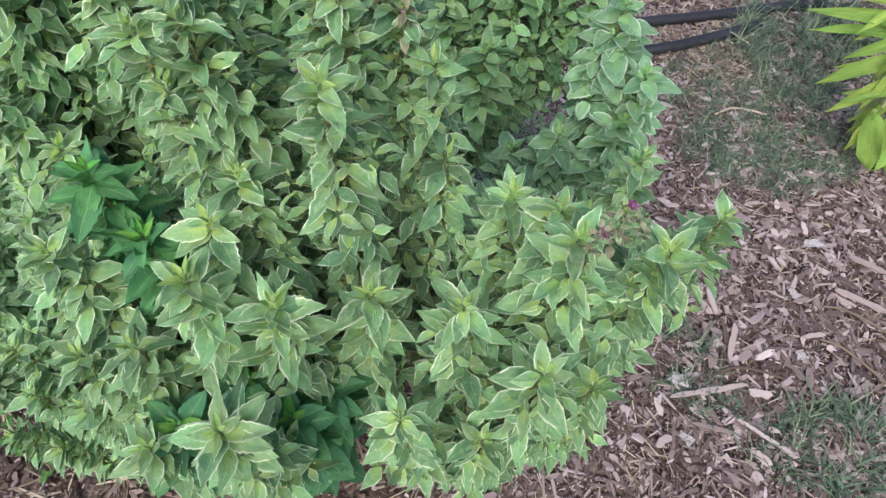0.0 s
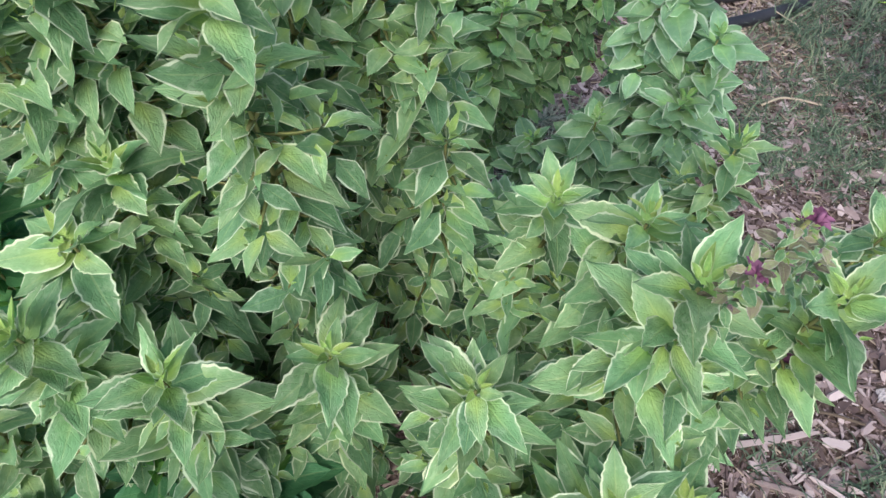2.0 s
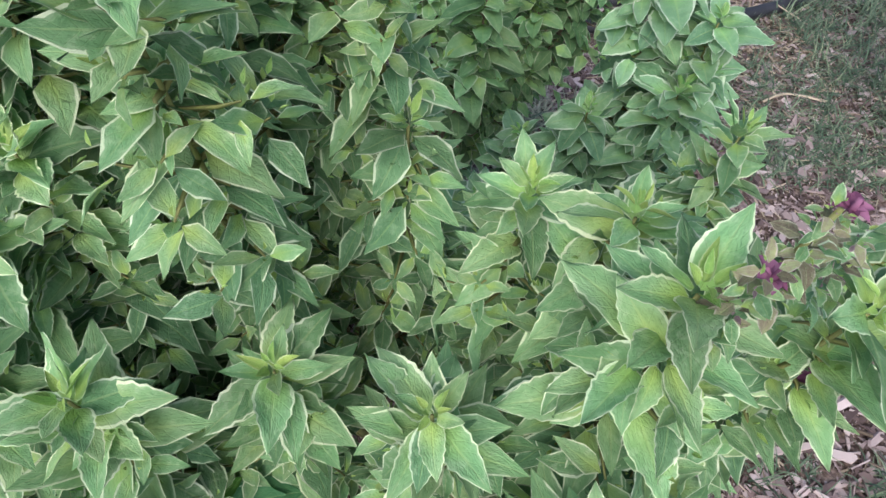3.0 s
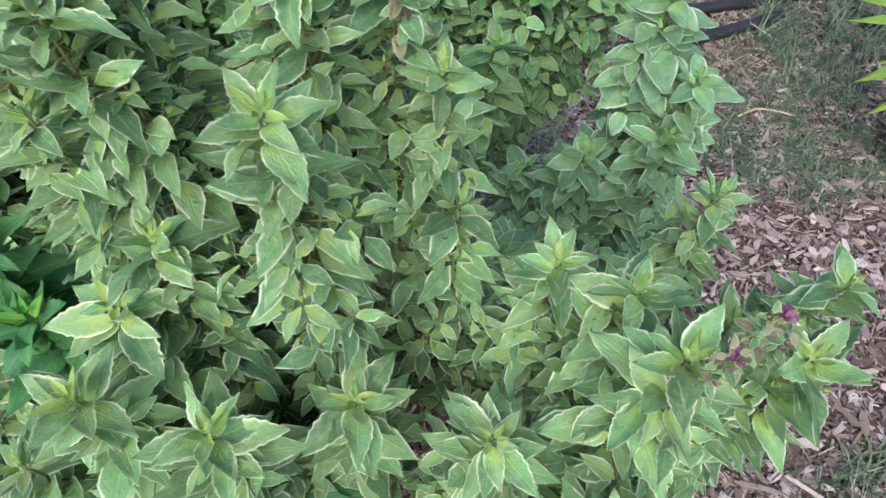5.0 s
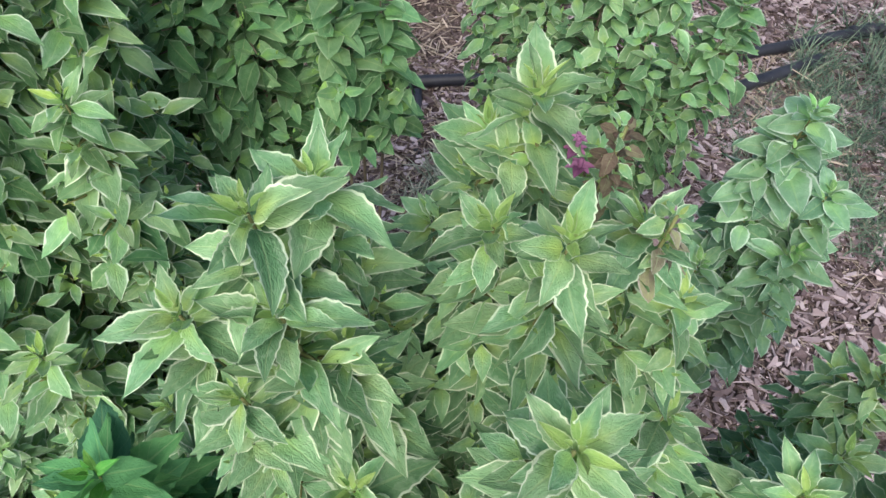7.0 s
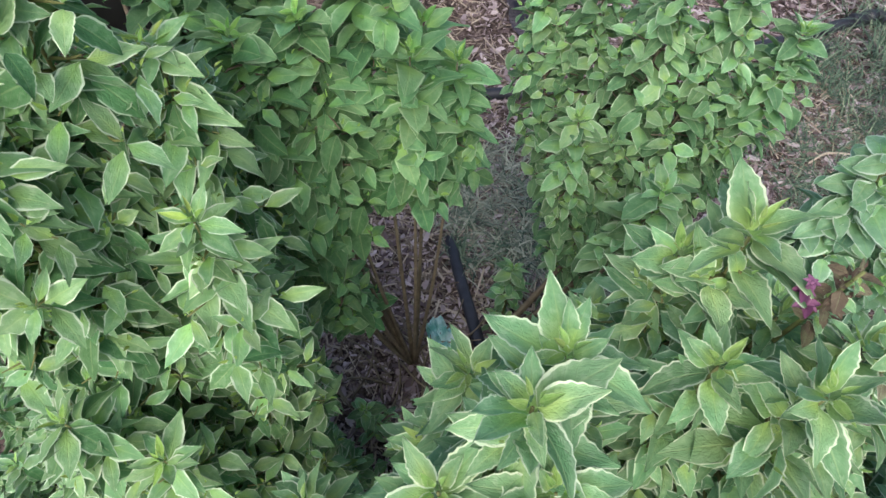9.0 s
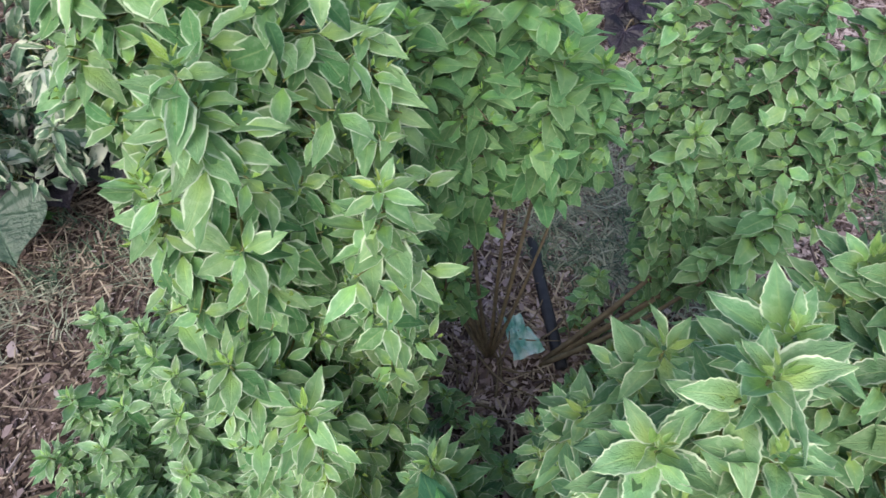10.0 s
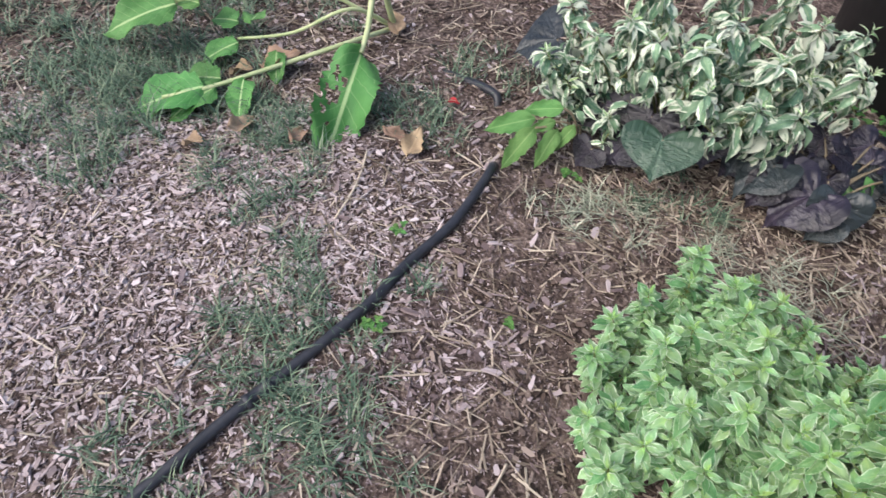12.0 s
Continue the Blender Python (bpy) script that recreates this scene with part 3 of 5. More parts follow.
def chip_lot(count, x0, x1, y0, y1, long_, wide, thick, seed, keep=None, flakes=True):
    """Flat splinters of wood lying about on the ground."""
    r = random.Random(seed)
    vs, fs = [], []
    for _ in range(count):
        x, y = r.uniform(x0, x1) + r.gauss(0, 0.06), r.uniform(y0, y1) + r.gauss(0, 0.06)
        if keep and not keep(x, y, r):
            continue
        q = r.random() ** 2.6
        a, h = long_[0] + (long_[1] - long_[0]) * q, r.uniform(*thick)
        b = min(max(a * r.uniform(0.22, 0.62), wide[0]), wide[1] * r.uniform(0.8, 1.3))
        if r.random() < 0.27:
            a, b = a * 1.7, b * 0.42
        t = r.uniform(0, 6.28)
        tilt, roll = r.gauss(0, 0.16), r.gauss(0, 0.25)
        m = Matrix.Translation((x, y, lumps(x, y) + h * 0.4 + r.random() * 0.007)) @ Euler((roll, tilt, t)).to_matrix().to_4x4()
        k = len(vs)
        sk, tp, bow = r.uniform(-0.5, 0.5) * b, r.uniform(0.3, 1.0), r.uniform(-0.3, 0.3) * b
        if flakes and q > 0.3:
            e = r.uniform(0.22, 0.4)
            rim = ((-a / 2, r.uniform(-0.3, 0.3) * b), (-a * e, -b / 2), (a * (0.62 - e), -b / 2 * tp), (a / 2, r.uniform(-0.3, 0.3) * b), (a * e, b / 2 * tp), (-a * (0.62 - e), b / 2))
        else:
            rim = ((-a / 2 + sk, -b / 2), (a / 2, -b / 2 * tp + bow), (a / 2 - sk, b / 2 * tp + bow), (-a / 2, b / 2))
        n = len(rim)
        if flakes and a < 0.0075:
            vs += [m @ Vector((px, py, h / 2)) for px, py in rim]
            fs.append((k, k + 1, k + 2, k + 3))
            continue
        for z in (-h / 2, h / 2):
            for px, py in rim:
                vs.append(m @ Vector((px, py, z)))
        fs.append(tuple(range(k + n, k + 2 * n)))
        fs += [(k + i, k + (i + 1) % n, k + n + (i + 1) % n, k + n + i) for i in range(n)]
    return vs, fs


def bare(x, y, r):
    """Patches where the soil shows through the mulch."""
    return noise.noise((x * 6.5, y * 6.5, 5.0)) + 0.5 * noise.noise((x * 15, y * 15, 8.0)) > 0.2 and r.random() < 0.72


def bleached(x, y, r):
    if y - 0.10 - (x + 1.9) * 0.9 + 0.12 * noise.noise((x * 4, y * 4, 2)) > 0 and r.random() < 0.75:
        return False
    return r.random() < 1 / (1 + math.exp((x + 1.10 + 1.1 * max(0.0, y - 0.3) + 0.25 * noise.noise((x * 3, y * 3, 9))) * 14))


def in_bed(x, y, r):
    return not bare(x, y, r) and not bleached(x, y, r)


def dark_shaded(x, y, r):
    """The middle of the bed between the plants, with shade painted into darker chips."""
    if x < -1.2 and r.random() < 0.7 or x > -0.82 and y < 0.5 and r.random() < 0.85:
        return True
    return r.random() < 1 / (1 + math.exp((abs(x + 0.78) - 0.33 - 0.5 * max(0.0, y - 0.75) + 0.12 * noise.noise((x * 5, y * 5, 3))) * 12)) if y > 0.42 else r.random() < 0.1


def lighter_bed(x, y, r):
    return in_bed(x, y, r) and not dark_shaded(x, y, r)


def dark_shaded_bed(x, y, r):
    return in_bed(x, y, r) and dark_shaded(x, y, r)


chips = [
    chip_lot(27000, 0.0, 1.10, 0.08, 1.55, (0.004, 0.028), (0.002, 0.0095), (0.0012, 0.0032), 21),
    chip_lot(28000, -1.5, -0.1, -0.35, 1.3, (0.004, 0.023), (0.002, 0.0085), (0.0012, 0.0032), 22, lighter_bed),
    chip_lot(26000, 0.0, 1.0, 0.1, 1.4, (0.003, 0.0073), (0.0012, 0.004), (0.001, 0.003), 61),
    chip_lot(14000, -1.5, -0.6, -0.2, 0.9, (0.003, 0.0073), (0.0012, 0.004), (0.001, 0.003), 62),
    chip_lot(7500, -0.5, 0.3, 0.45, 1.25, (0.005, 0.026), (0.002, 0.008), (0.0012, 0.0035), 23),
]
tagged(part("mulch", *join(chips), CHIP, ground, smooth=False), kind="stuff")
tagged(part("damp_mulch", *chip_lot(32000, -2.1, -0.1, 0.1, 1.5, (0.004, 0.026), (0.0015, 0.0075), (0.0012, 0.0032), 29, dark_shaded_bed), DARK_SHADED_CHIP, ground, smooth=False), kind="stuff")
pale = join([chip_lot(18000, -2.0, -0.8, -0.3, 0.6, (0.003, 0.0073), (0.0012, 0.004), (0.001, 0.003), 64, bleached), chip_lot(34000, -2.1, -0.8, -0.4, 0.9, (0.004, 0.021), (0.002, 0.0085), (0.0012, 0.0035), 28, bleached)])
chips_far = chip_lot(5500, -2.6, -1.9, -0.3, 1.0, (0.006, 0.03), (0.002, 0.009), (0.0012, 0.0035), 74)
tagged(part("far_mulch", *chips_far, DARK_SHADED_CHIP, ground, smooth=False), kind="stuff")
tagged(part("bleached_mulch", *pale, PALE_CHIP, ground, smooth=False), kind="stuff")
straw = join([chip_lot(2200, -0.35, 0.15, 0.55, 1.10, (0.015, 0.06), (0.0012, 0.003), (0.001, 0.0018), 77, flakes=False),
              chip_lot(1500, -2.5, -1.8, -0.1, 0.9, (0.02, 0.09), (0.0012, 0.003), (0.001, 0.0018), 70, flakes=False),
              chip_lot(2600, 0.15, 0.95, 0.15, 1.35, (0.012, 0.05), (0.0008, 0.002), (0.0008, 0.0016), 69, flakes=False),
              chip_lot(8500, -2.0, 0.1, -0.3, 1.6, (0.015, 0.085), (0.0012, 0.003), (0.001, 0.0018), 24, flakes=False),
              chip_lot(500, 0.44, 0.66, 1.08, 1.24, (0.03, 0.08), (0.001, 0.0025), (0.001, 0.0018), 25, flakes=False),
              chip_lot(700, -0.2, 0.4, 1.15, 1.7, (0.03, 0.08), (0.001, 0.0025), (0.001, 0.0018), 26, flakes=False),
              chip_lot(1600, -1.1, -0.4, 0.72, 1.4, (0.03, 0.09), (0.001, 0.003), (0.001, 0.0018), 27, flakes=False)])
tagged(part("straw", *straw, STRAW, ground, smooth=False), kind="stuff")


def blades(cx, cy, rx, ry, count, high, seed, lay=0.7, thick=0.0016):
    """Thin bent grass blades spread over an oval patch."""
    r = random.Random(seed)
    vs, fs = [], []
    tufts = []
    for _ in range(max(3, count // 11)):
        q, a = math.sqrt(r.random()), r.uniform(0, 6.28)
        tufts.append((cx + rx * q * math.cos(a) + r.gauss(0, 0.015), cy + ry * q * math.sin(a) + r.gauss(0, 0.015)))
    for _ in range(count):
        tx, ty = tufts[r.randrange(len(tufts))]
        x, y = tx + r.gauss(0, 0.009), ty + r.gauss(0, 0.009)
        h, t, w = high * r.uniform(0.5, 1.3), r.uniform(0, 6.28), thick * r.uniform(0.7, 1.4)
        d, s = Vector((math.cos(t), math.sin(t), 0)), Vector((-math.sin(t), math.cos(t), 0))
        l0 = lay * r.uniform(0.5, 1.3)
        k = len(vs)
        p = Vector((x, y, lumps(x, y) + 0.002))
        for j in range(4):
            f = j / 3
            vs.append(p - s * w * (1 - f * 0.9))
            vs.append(p + s * w * (1 - f * 0.9))
            lean = min(1.75, l0 + f * 1.1)
            p = p + (d * math.sin(lean) + Vector((0, 0, 1)) * math.cos(lean)) * h / 3
        for j in range(3):
            fs.append((k + 2 * j, k + 2 * j + 1, k + 2 * j + 3, k + 2 * j + 2))
    return vs, fs


grass = [blades(-0.03, 0.90, 0.10, 0.09, 420, 0.045, 75, 0.9), blades(0.07, 0.88, 0.08, 0.08, 300, 0.045, 76, 0.9), blades(-2.15, 0.12, 0.22, 0.25, 500, 0.07, 71), blades(-2.05, 0.55, 0.20, 0.20, 350, 0.07, 72), blades(-1.85, 0.75, 0.15, 0.12, 160, 0.06, 73), blades(0.62, 1.00, 0.19, 0.21, 2200, 0.036, 31, 0.95, 0.0013), blades(0.56, 0.90, 0.10, 0.10, 500, 0.035, 65, 0.95, 0.0013), blades(0.74, 1.14, 0.12, 0.14, 500, 0.05, 66, 0.8, 0.0014), blades(0.40, 0.41, 0.05, 0.05, 120, 0.03, 67, 0.9, 0.0012), blades(0.56, 0.33, 0.10, 0.07, 150, 0.045, 68, 0.8, 0.0013), blades(0.75, 1.25, 0.16, 0.12, 500, 0.07, 32), blades(0.60, 0.34, 0.10, 0.09, 260, 0.05, 33),
         blades(0.39, 0.46, 0.06, 0.06, 60, 0.04, 34), blades(-1.16, 0.13, 0.08, 0.12, 260, 0.05, 35), blades(-0.94, 0.08, 0.09, 0.10, 260, 0.05, 36),
         blades(-1.50, 0.36, 0.17, 0.13, 240, 0.055, 37), blades(-1.84, 0.02, 0.26, 0.22, 560, 0.08, 38), blades(-1.36, 0.64, 0.12, 0.09, 320, 0.05, 39),
         blades(-1.78, 0.36, 0.18, 0.12, 260, 0.08, 40), blades(-1.05, 0.24, 0.05, 0.16, 150, 0.04, 41), blades(-0.86, 0.86, 0.10, 0.07, 160, 0.045, 42),
         blades(-1.05, -0.15, 0.12, 0.12, 300, 0.05, 43), blades(-1.3, 0.25, 0.12, 0.1, 150, 0.05, 44),
         blades(-1.96, 0.36, 0.18, 0.20, 800, 0.08, 45), blades(-1.78, 0.02, 0.14, 0.14, 330, 0.07, 46), blades(-1.47, 0.28, 0.12, 0.12, 260, 0.045, 47, 0.9), blades(-1.56, 0.39, 0.09, 0.07, 200, 0.05, 48),
         blades(-1.04, 0.06, 0.05, 0.04, 170, 0.05, 49), blades(-0.90, 0.05, 0.12, 0.12, 260, 0.045, 50, 0.9, 0.0012), blades(-1.17, 0.11, 0.05, 0.10, 150, 0.05, 54, 0.7, 0.0012), blades(-1.40, 0.86, 0.12, 0.10, 160, 0.05, 55),
         blades(-1.85, 0.20, 0.16, 0.10, 300, 0.07, 56)]
tagged(part("grass", *join(grass), GRASS, ground), kind="stuff")
tagged(part("thatch", *join([blades(0.00, 0.95, 0.13, 0.14, 1200, 0.045, 51, 1.0, 0.0019), blades(0.10, 0.85, 0.13, 0.14, 700, 0.045, 52, 1.0, 0.0019), blades(-0.93, 0.73, 0.08, 0.05, 90, 0.06, 57, 1.1, 0.0014), blades(-0.72, 0.82, 0.12, 0.06, 110, 0.06, 58, 1.1, 0.0012), blades(-0.56, 0.86, 0.10, 0.08, 110, 0.06, 59, 1.1, 0.0012), blades(-0.98, 0.68, 0.08, 0.05, 120, 0.05, 60, 1.1, 0.0012), blades(-0.90, 0.80, 0.08, 0.05, 70, 0.05, 63, 1.1, 0.0012)]), THATCH, ground), kind="stuff")


# ---- basil plants ----
def col(base, top, low, wide, **k):
    return dict(base=base, top=top, low=low, wide=wide, **k)


B1 = (-0.06, 0.40, 0.0)
build_plant("basil_plant", B1, "tall cream-edged variegated basil with purple flower spikes", [
    col(B1, (-0.059, 0.318, 0.674), 0.34, 0.042, size=0.0265),
    col(B1, (-0.157, 0.382, 0.708), 0.40, 0.030, size=0.0265),
    col(B1, (-0.140, 0.402, 0.696), 0.34, 0.036, size=0.0259),
    col(B1, (-0.188, 0.368, 0.668), 0.42, 0.026, size=0.0265),
    col(B1, (-0.150, 0.361, 0.682), 0.44, 0.026, size=0.0259),
    col(B1, (-0.172, 0.350, 0.636), 0.36, 0.036, size=0.0259),
    col(B1, (-0.134, 0.366, 0.642), 0.40, 0.036, size=0.0265),
    col(B1, (-0.060, 0.444, 0.696), 0.32, 0.038, size=0.0265),
    col(B1, (-0.056, 0.380, 0.692), 0.40, 0.036, size=0.0265),
    col(B1, (-0.078, 0.402, 0.670), 0.40, 0.034, size=0.0259),
    col(B1, (-0.020, 0.402, 0.668), 0.36, 0.036, size=0.0265),
    col(B1, (0.002, 0.390, 0.630), 0.34, 0.040, size=0.0259),
    col(B1, (-0.036, 0.428, 0.650), 0.34, 0.036, size=0.0259),
    col(B1, (-0.100, 0.462, 0.590), 0.25, 0.040, size=0.0265),
    col(B1, (0.012, 0.366, 0.560), 0.25, 0.045, size=0.0265),
    col(B1, (-0.190, 0.415, 0.560), 0.22, 0.045, size=0.0265),
    col(B1, (-0.105, 0.395, 0.490), 0.25, 0.045, size=0.0265),
    col(B1, (-0.076, 0.454, 0.665), 0.36, 0.038, size=0.0265),
    col(B1, (-0.170, 0.418, 0.645), 0.36, 0.036, size=0.0265),
    col(B1, (-0.050, 0.474, 0.570), 0.25, 0.042, size=0.0265),
    col(B1, (-0.135, 0.448, 0.575), 0.25, 0.042, size=0.0265),
], VAR, group="basil plants")
B2 = (-0.13, 0.31, 0.0)
build_plant("basil_plant", B2, "cream-edged variegated basil with many low rosettes", [
    col(B2, (-0.158, 0.306, 0.545), 0.22, 0.045, size=0.0325, tuft=0.9),
    col(B2, (-0.164, 0.258, 0.545), 0.22, 0.042, size=0.0325, tuft=0.9),
    col(B2, (-0.136, 0.330, 0.572), 0.22, 0.042, size=0.0325, tuft=0.9),
    col(B2, (-0.104, 0.248, 0.530), 0.22, 0.045, size=0.0325, tuft=0.9),
    col(B2, (-0.124, 0.160, 0.520), 0.36, 0.040, size=0.0325, tuft=0.9),
    col(B2, (-0.040, 0.276, 0.500), 0.30, 0.042, size=0.0325, tuft=0.9),
    col(B2, (-0.276, 0.414, 0.444), 0.15, 0.045, size=0.0325, tuft=0.9),
    col(B2, (-0.300, 0.300, 0.500), 0.15, 0.05, size=0.0325, tuft=0.9),
    col(B2, (-0.305, 0.255, 0.400), 0.1, 0.05, size=0.0325, tuft=0.9),
    col(B2, (-0.240, 0.250, 0.440), 0.12, 0.05, size=0.0325, tuft=0.9),
    col(B2, (-0.390, 0.380, 0.330), 0.08, 0.05, size=0.0325, tuft=0.9),
    col(B2, (-0.355, 0.320, 0.400), 0.08, 0.05, size=0.0325, tuft=0.9),
    col(B2, (-0.220, 0.178, 0.400), 0.28, 0.035, size=0.0325, tuft=0.9),
    col(B2, (-0.190, 0.360, 0.480), 0.15, 0.05, size=0.0325, tuft=0.9),
    col(B2, (-0.452, 0.277, 0.220), 0.05, 0.045, size=0.0325, tuft=0.9),
    col(B2, (-0.378, 0.260, 0.240), 0.05, 0.045, size=0.0325, tuft=0.9),
    col(B2, (-0.499, 0.249, 0.150), 0.05, 0.045, size=0.0325, tuft=0.9),
    col(B2, (-0.471, 0.314, 0.260), 0.05, 0.045, size=0.0325, tuft=0.9),
    col(B2, (-0.446, 0.241, 0.140), 0.05, 0.045, size=0.0325, tuft=0.9),
], VAR, group="basil plants")
B3 = (0.03, 0.33, 0.0)
build_plant("basil_plant", B3, "cream-edged variegated basil leaning over the mulch path", [
    col(B3, (0.097, 0.256, 0.618), 0.3, 0.043, size=0.0275),
    col(B3, (0.093, 0.300, 0.590), 0.28, 0.043, size=0.0275),
    col(B3, (0.030, 0.244, 0.550), 0.25, 0.043, size=0.0275),
    col(B3, (0.084, 0.203, 0.540), 0.22, 0.043, size=0.0275),
    col(B3, (-0.010, 0.186, 0.490), 0.28, 0.040, size=0.0275),
    col(B3, (0.062, 0.325, 0.570), 0.25, 0.043, size=0.0275),
    col(B3, (0.160, 0.270, 0.590), 0.25, 0.043, size=0.0275),
    col(B3, (0.226, 0.338, 0.535), 0.25, 0.038, size=0.0275),
    col(B3, (0.175, 0.330, 0.500), 0.2, 0.043, size=0.0275),
    col(B3, (0.130, 0.360, 0.500), 0.2, 0.043, size=0.0275),
    col(B3, (0.050, 0.190, 0.430), 0.15, 0.043, size=0.0275),
    col(B3, (0.130, 0.220, 0.480), 0.2, 0.043, size=0.0275),
    col(B3, (0.178, 0.412, 0.515), 0.25, 0.035, size=0.0275),
], VAR, group="basil plants")
B4 = (0.13, 0.56, 0.0)
build_plant("basil_plant", B4, "pale blue-green variegated basil column beside the path", [
    col(B4, (0.180, 0.600, 0.525), 0.16, 0.042, size=0.034),
    col(B4, (0.135, 0.560, 0.38), 0.1, 0.045, size=0.034),
    col(B4, (0.215, 0.575, 0.46), 0.12, 0.04, size=0.034),
    col(B4, (0.195, 0.545, 0.42), 0.1, 0.045, size=0.034),
    col(B4, (0.046, 0.416, 0.435), 0.20, 0.04, size=0.034, lean=0.1),
    col(B4, (0.090, 0.605, 0.30), 0.06, 0.045, size=0.034),
    col(B4, (0.085, 0.540, 0.27), 0.06, 0.045, size=0.034),
    col(B4, (0.140, 0.640, 0.28), 0.06, 0.045, size=0.034),
], BLUE, group="basil plants", shapes=ROUND)
B5 = (-0.25, 0.33, 0.0)
build_plant("basil_plant", B5, "plain green basil shoot among variegated plants", [
    col(B5, (-0.262, 0.345, 0.545), 0.38, 0.030, size=0.040, gap=0.014),
    col(B5, (-0.228, 0.318, 0.500), 0.38, 0.030, size=0.040, gap=0.014),
], GREEN, group="basil plants")
B11 = (-0.15, 0.27, 0.0)
build_plant("basil_plant", B11, "dark plain green basil shoot under variegated leaves", [
    col(B11, (-0.148, 0.238, 0.405), 0.25, 0.03, size=0.044, gap=0.014),
    col(B11, (-0.108, 0.208, 0.395), 0.22, 0.03, size=0.044, gap=0.014),
    col(B11, (-0.205, 0.200, 0.385), 0.24, 0.03, size=0.044, gap=0.014),
    col(B11, (-0.092, 0.238, 0.385), 0.24, 0.03, size=0.044, gap=0.014),
], DARK, group="basil plants", shapes=ROUND)
B6 = (-0.35, 0.52, 0.0)
build_plant("basil_plant", B6, "tall dense pale green basil plant", [
    col(B6, (-0.365, 0.600, 0.80), 0.10, 0.055, droop=0.4, size=0.0320, tuft=1.15, gap=0.0080),
    col(B6, (-0.400, 0.535, 0.70), 0.10, 0.055, droop=0.4, size=0.0320, tuft=1.15, gap=0.0080),
    col(B6, (-0.320, 0.615, 0.66), 0.12, 0.055, droop=0.4, size=0.0320, tuft=1.15, gap=0.0080),
    col(B6, (-0.310, 0.540, 0.60), 0.10, 0.055, droop=0.4, size=0.0320, tuft=1.15, gap=0.0080),
    col(B6, (-0.415, 0.465, 0.50), 0.08, 0.05, droop=0.4, size=0.0320, tuft=1.15, gap=0.0080),
    col(B6, (-0.370, 0.450, 0.45), 0.08, 0.05, droop=0.4, size=0.0320, tuft=1.15, gap=0.0080),
    col(B6, (-0.455, 0.540, 0.60), 0.08, 0.05, droop=0.4, size=0.0320, tuft=1.15, gap=0.0080),
    col(B6, (-0.488, 0.615, 0.69), 0.12, 0.05, droop=0.4, size=0.0320, tuft=1.15, gap=0.0080),
    col(B6, (-0.458, 0.620, 0.77), 0.12, 0.055, droop=0.4, size=0.0320, tuft=1.15, gap=0.0080),
    col(B6, (-0.350, 0.440, 0.22), 0.04, 0.05, droop=0.4, size=0.0320, tuft=1.15, gap=0.0080),
    col(B6, (-0.300, 0.500, 0.20), 0.04, 0.05, droop=0.4, size=0.0320, tuft=1.15, gap=0.0080),
    col(B6, (-0.430, 0.655, 0.72), 0.25, 0.055, droop=0.4, size=0.0320, tuft=1.15, gap=0.0100),
    col(B6, (-0.350, 0.660, 0.62), 0.25, 0.055, droop=0.4, size=0.0320, tuft=1.15, gap=0.0100),
    col(B6, (-0.390, 0.570, 0.66), 0.15, 0.05, droop=0.4, size=0.0320, tuft=1.15, gap=0.0080),
], TALL, group="basil plants")
B7 = (-0.20, 0.68, 0.0)
build_plant("basil_plant", B7, "green basil plant on bare woody stems", [
    col(B7, (-0.205, 0.730, 0.66), 0.41, 0.050, woody=True, thick=0.0027, size=0.033),
    col(B7, (-0.255, 0.705, 0.60), 0.39, 0.050, woody=True, thick=0.0027, size=0.033),
    col(B7, (-0.165, 0.750, 0.55), 0.42, 0.042, woody=True, thick=0.0027, size=0.033),
    col(B7, (-0.290, 0.780, 0.60), 0.34, 0.050, woody=True, thick=0.0027, size=0.033),
    col(B7, (-0.275, 0.715, 0.56), 0.34, 0.050, woody=True, thick=0.0027, size=0.033),
    col(B7, (-0.335, 0.800, 0.62), 0.30, 0.055, woody=True, thick=0.0027, size=0.033),
    col(B7, (-0.178, 0.695, 0.57), 0.42, 0.045, woody=True, thick=0.0027, size=0.033),
    col(B7, (-0.140, 0.715, 0.54), 0.41, 0.040, woody=True, thick=0.0027, size=0.033),
    col(B7, (-0.322, 0.700, 0.50), 0.20, 0.050, woody=True, thick=0.0027, size=0.033),
    col(B7, (-0.275, 0.662, 0.36), 0.22, 0.040, woody=True, thick=0.0027, size=0.030, gap=0.017),
    col(B7, (-0.345, 0.740, 0.66), 0.40, 0.050, woody=True, thick=0.0027, size=0.033),
    col(B7, (-0.300, 0.690, 0.60), 0.34, 0.050, woody=True, thick=0.0027, size=0.033),
], BACK, group="basil plants", shapes=ROUND)
B8 = (-0.13, 0.67, 0.0)
FORK = (0.015, 0.735, 0.13)
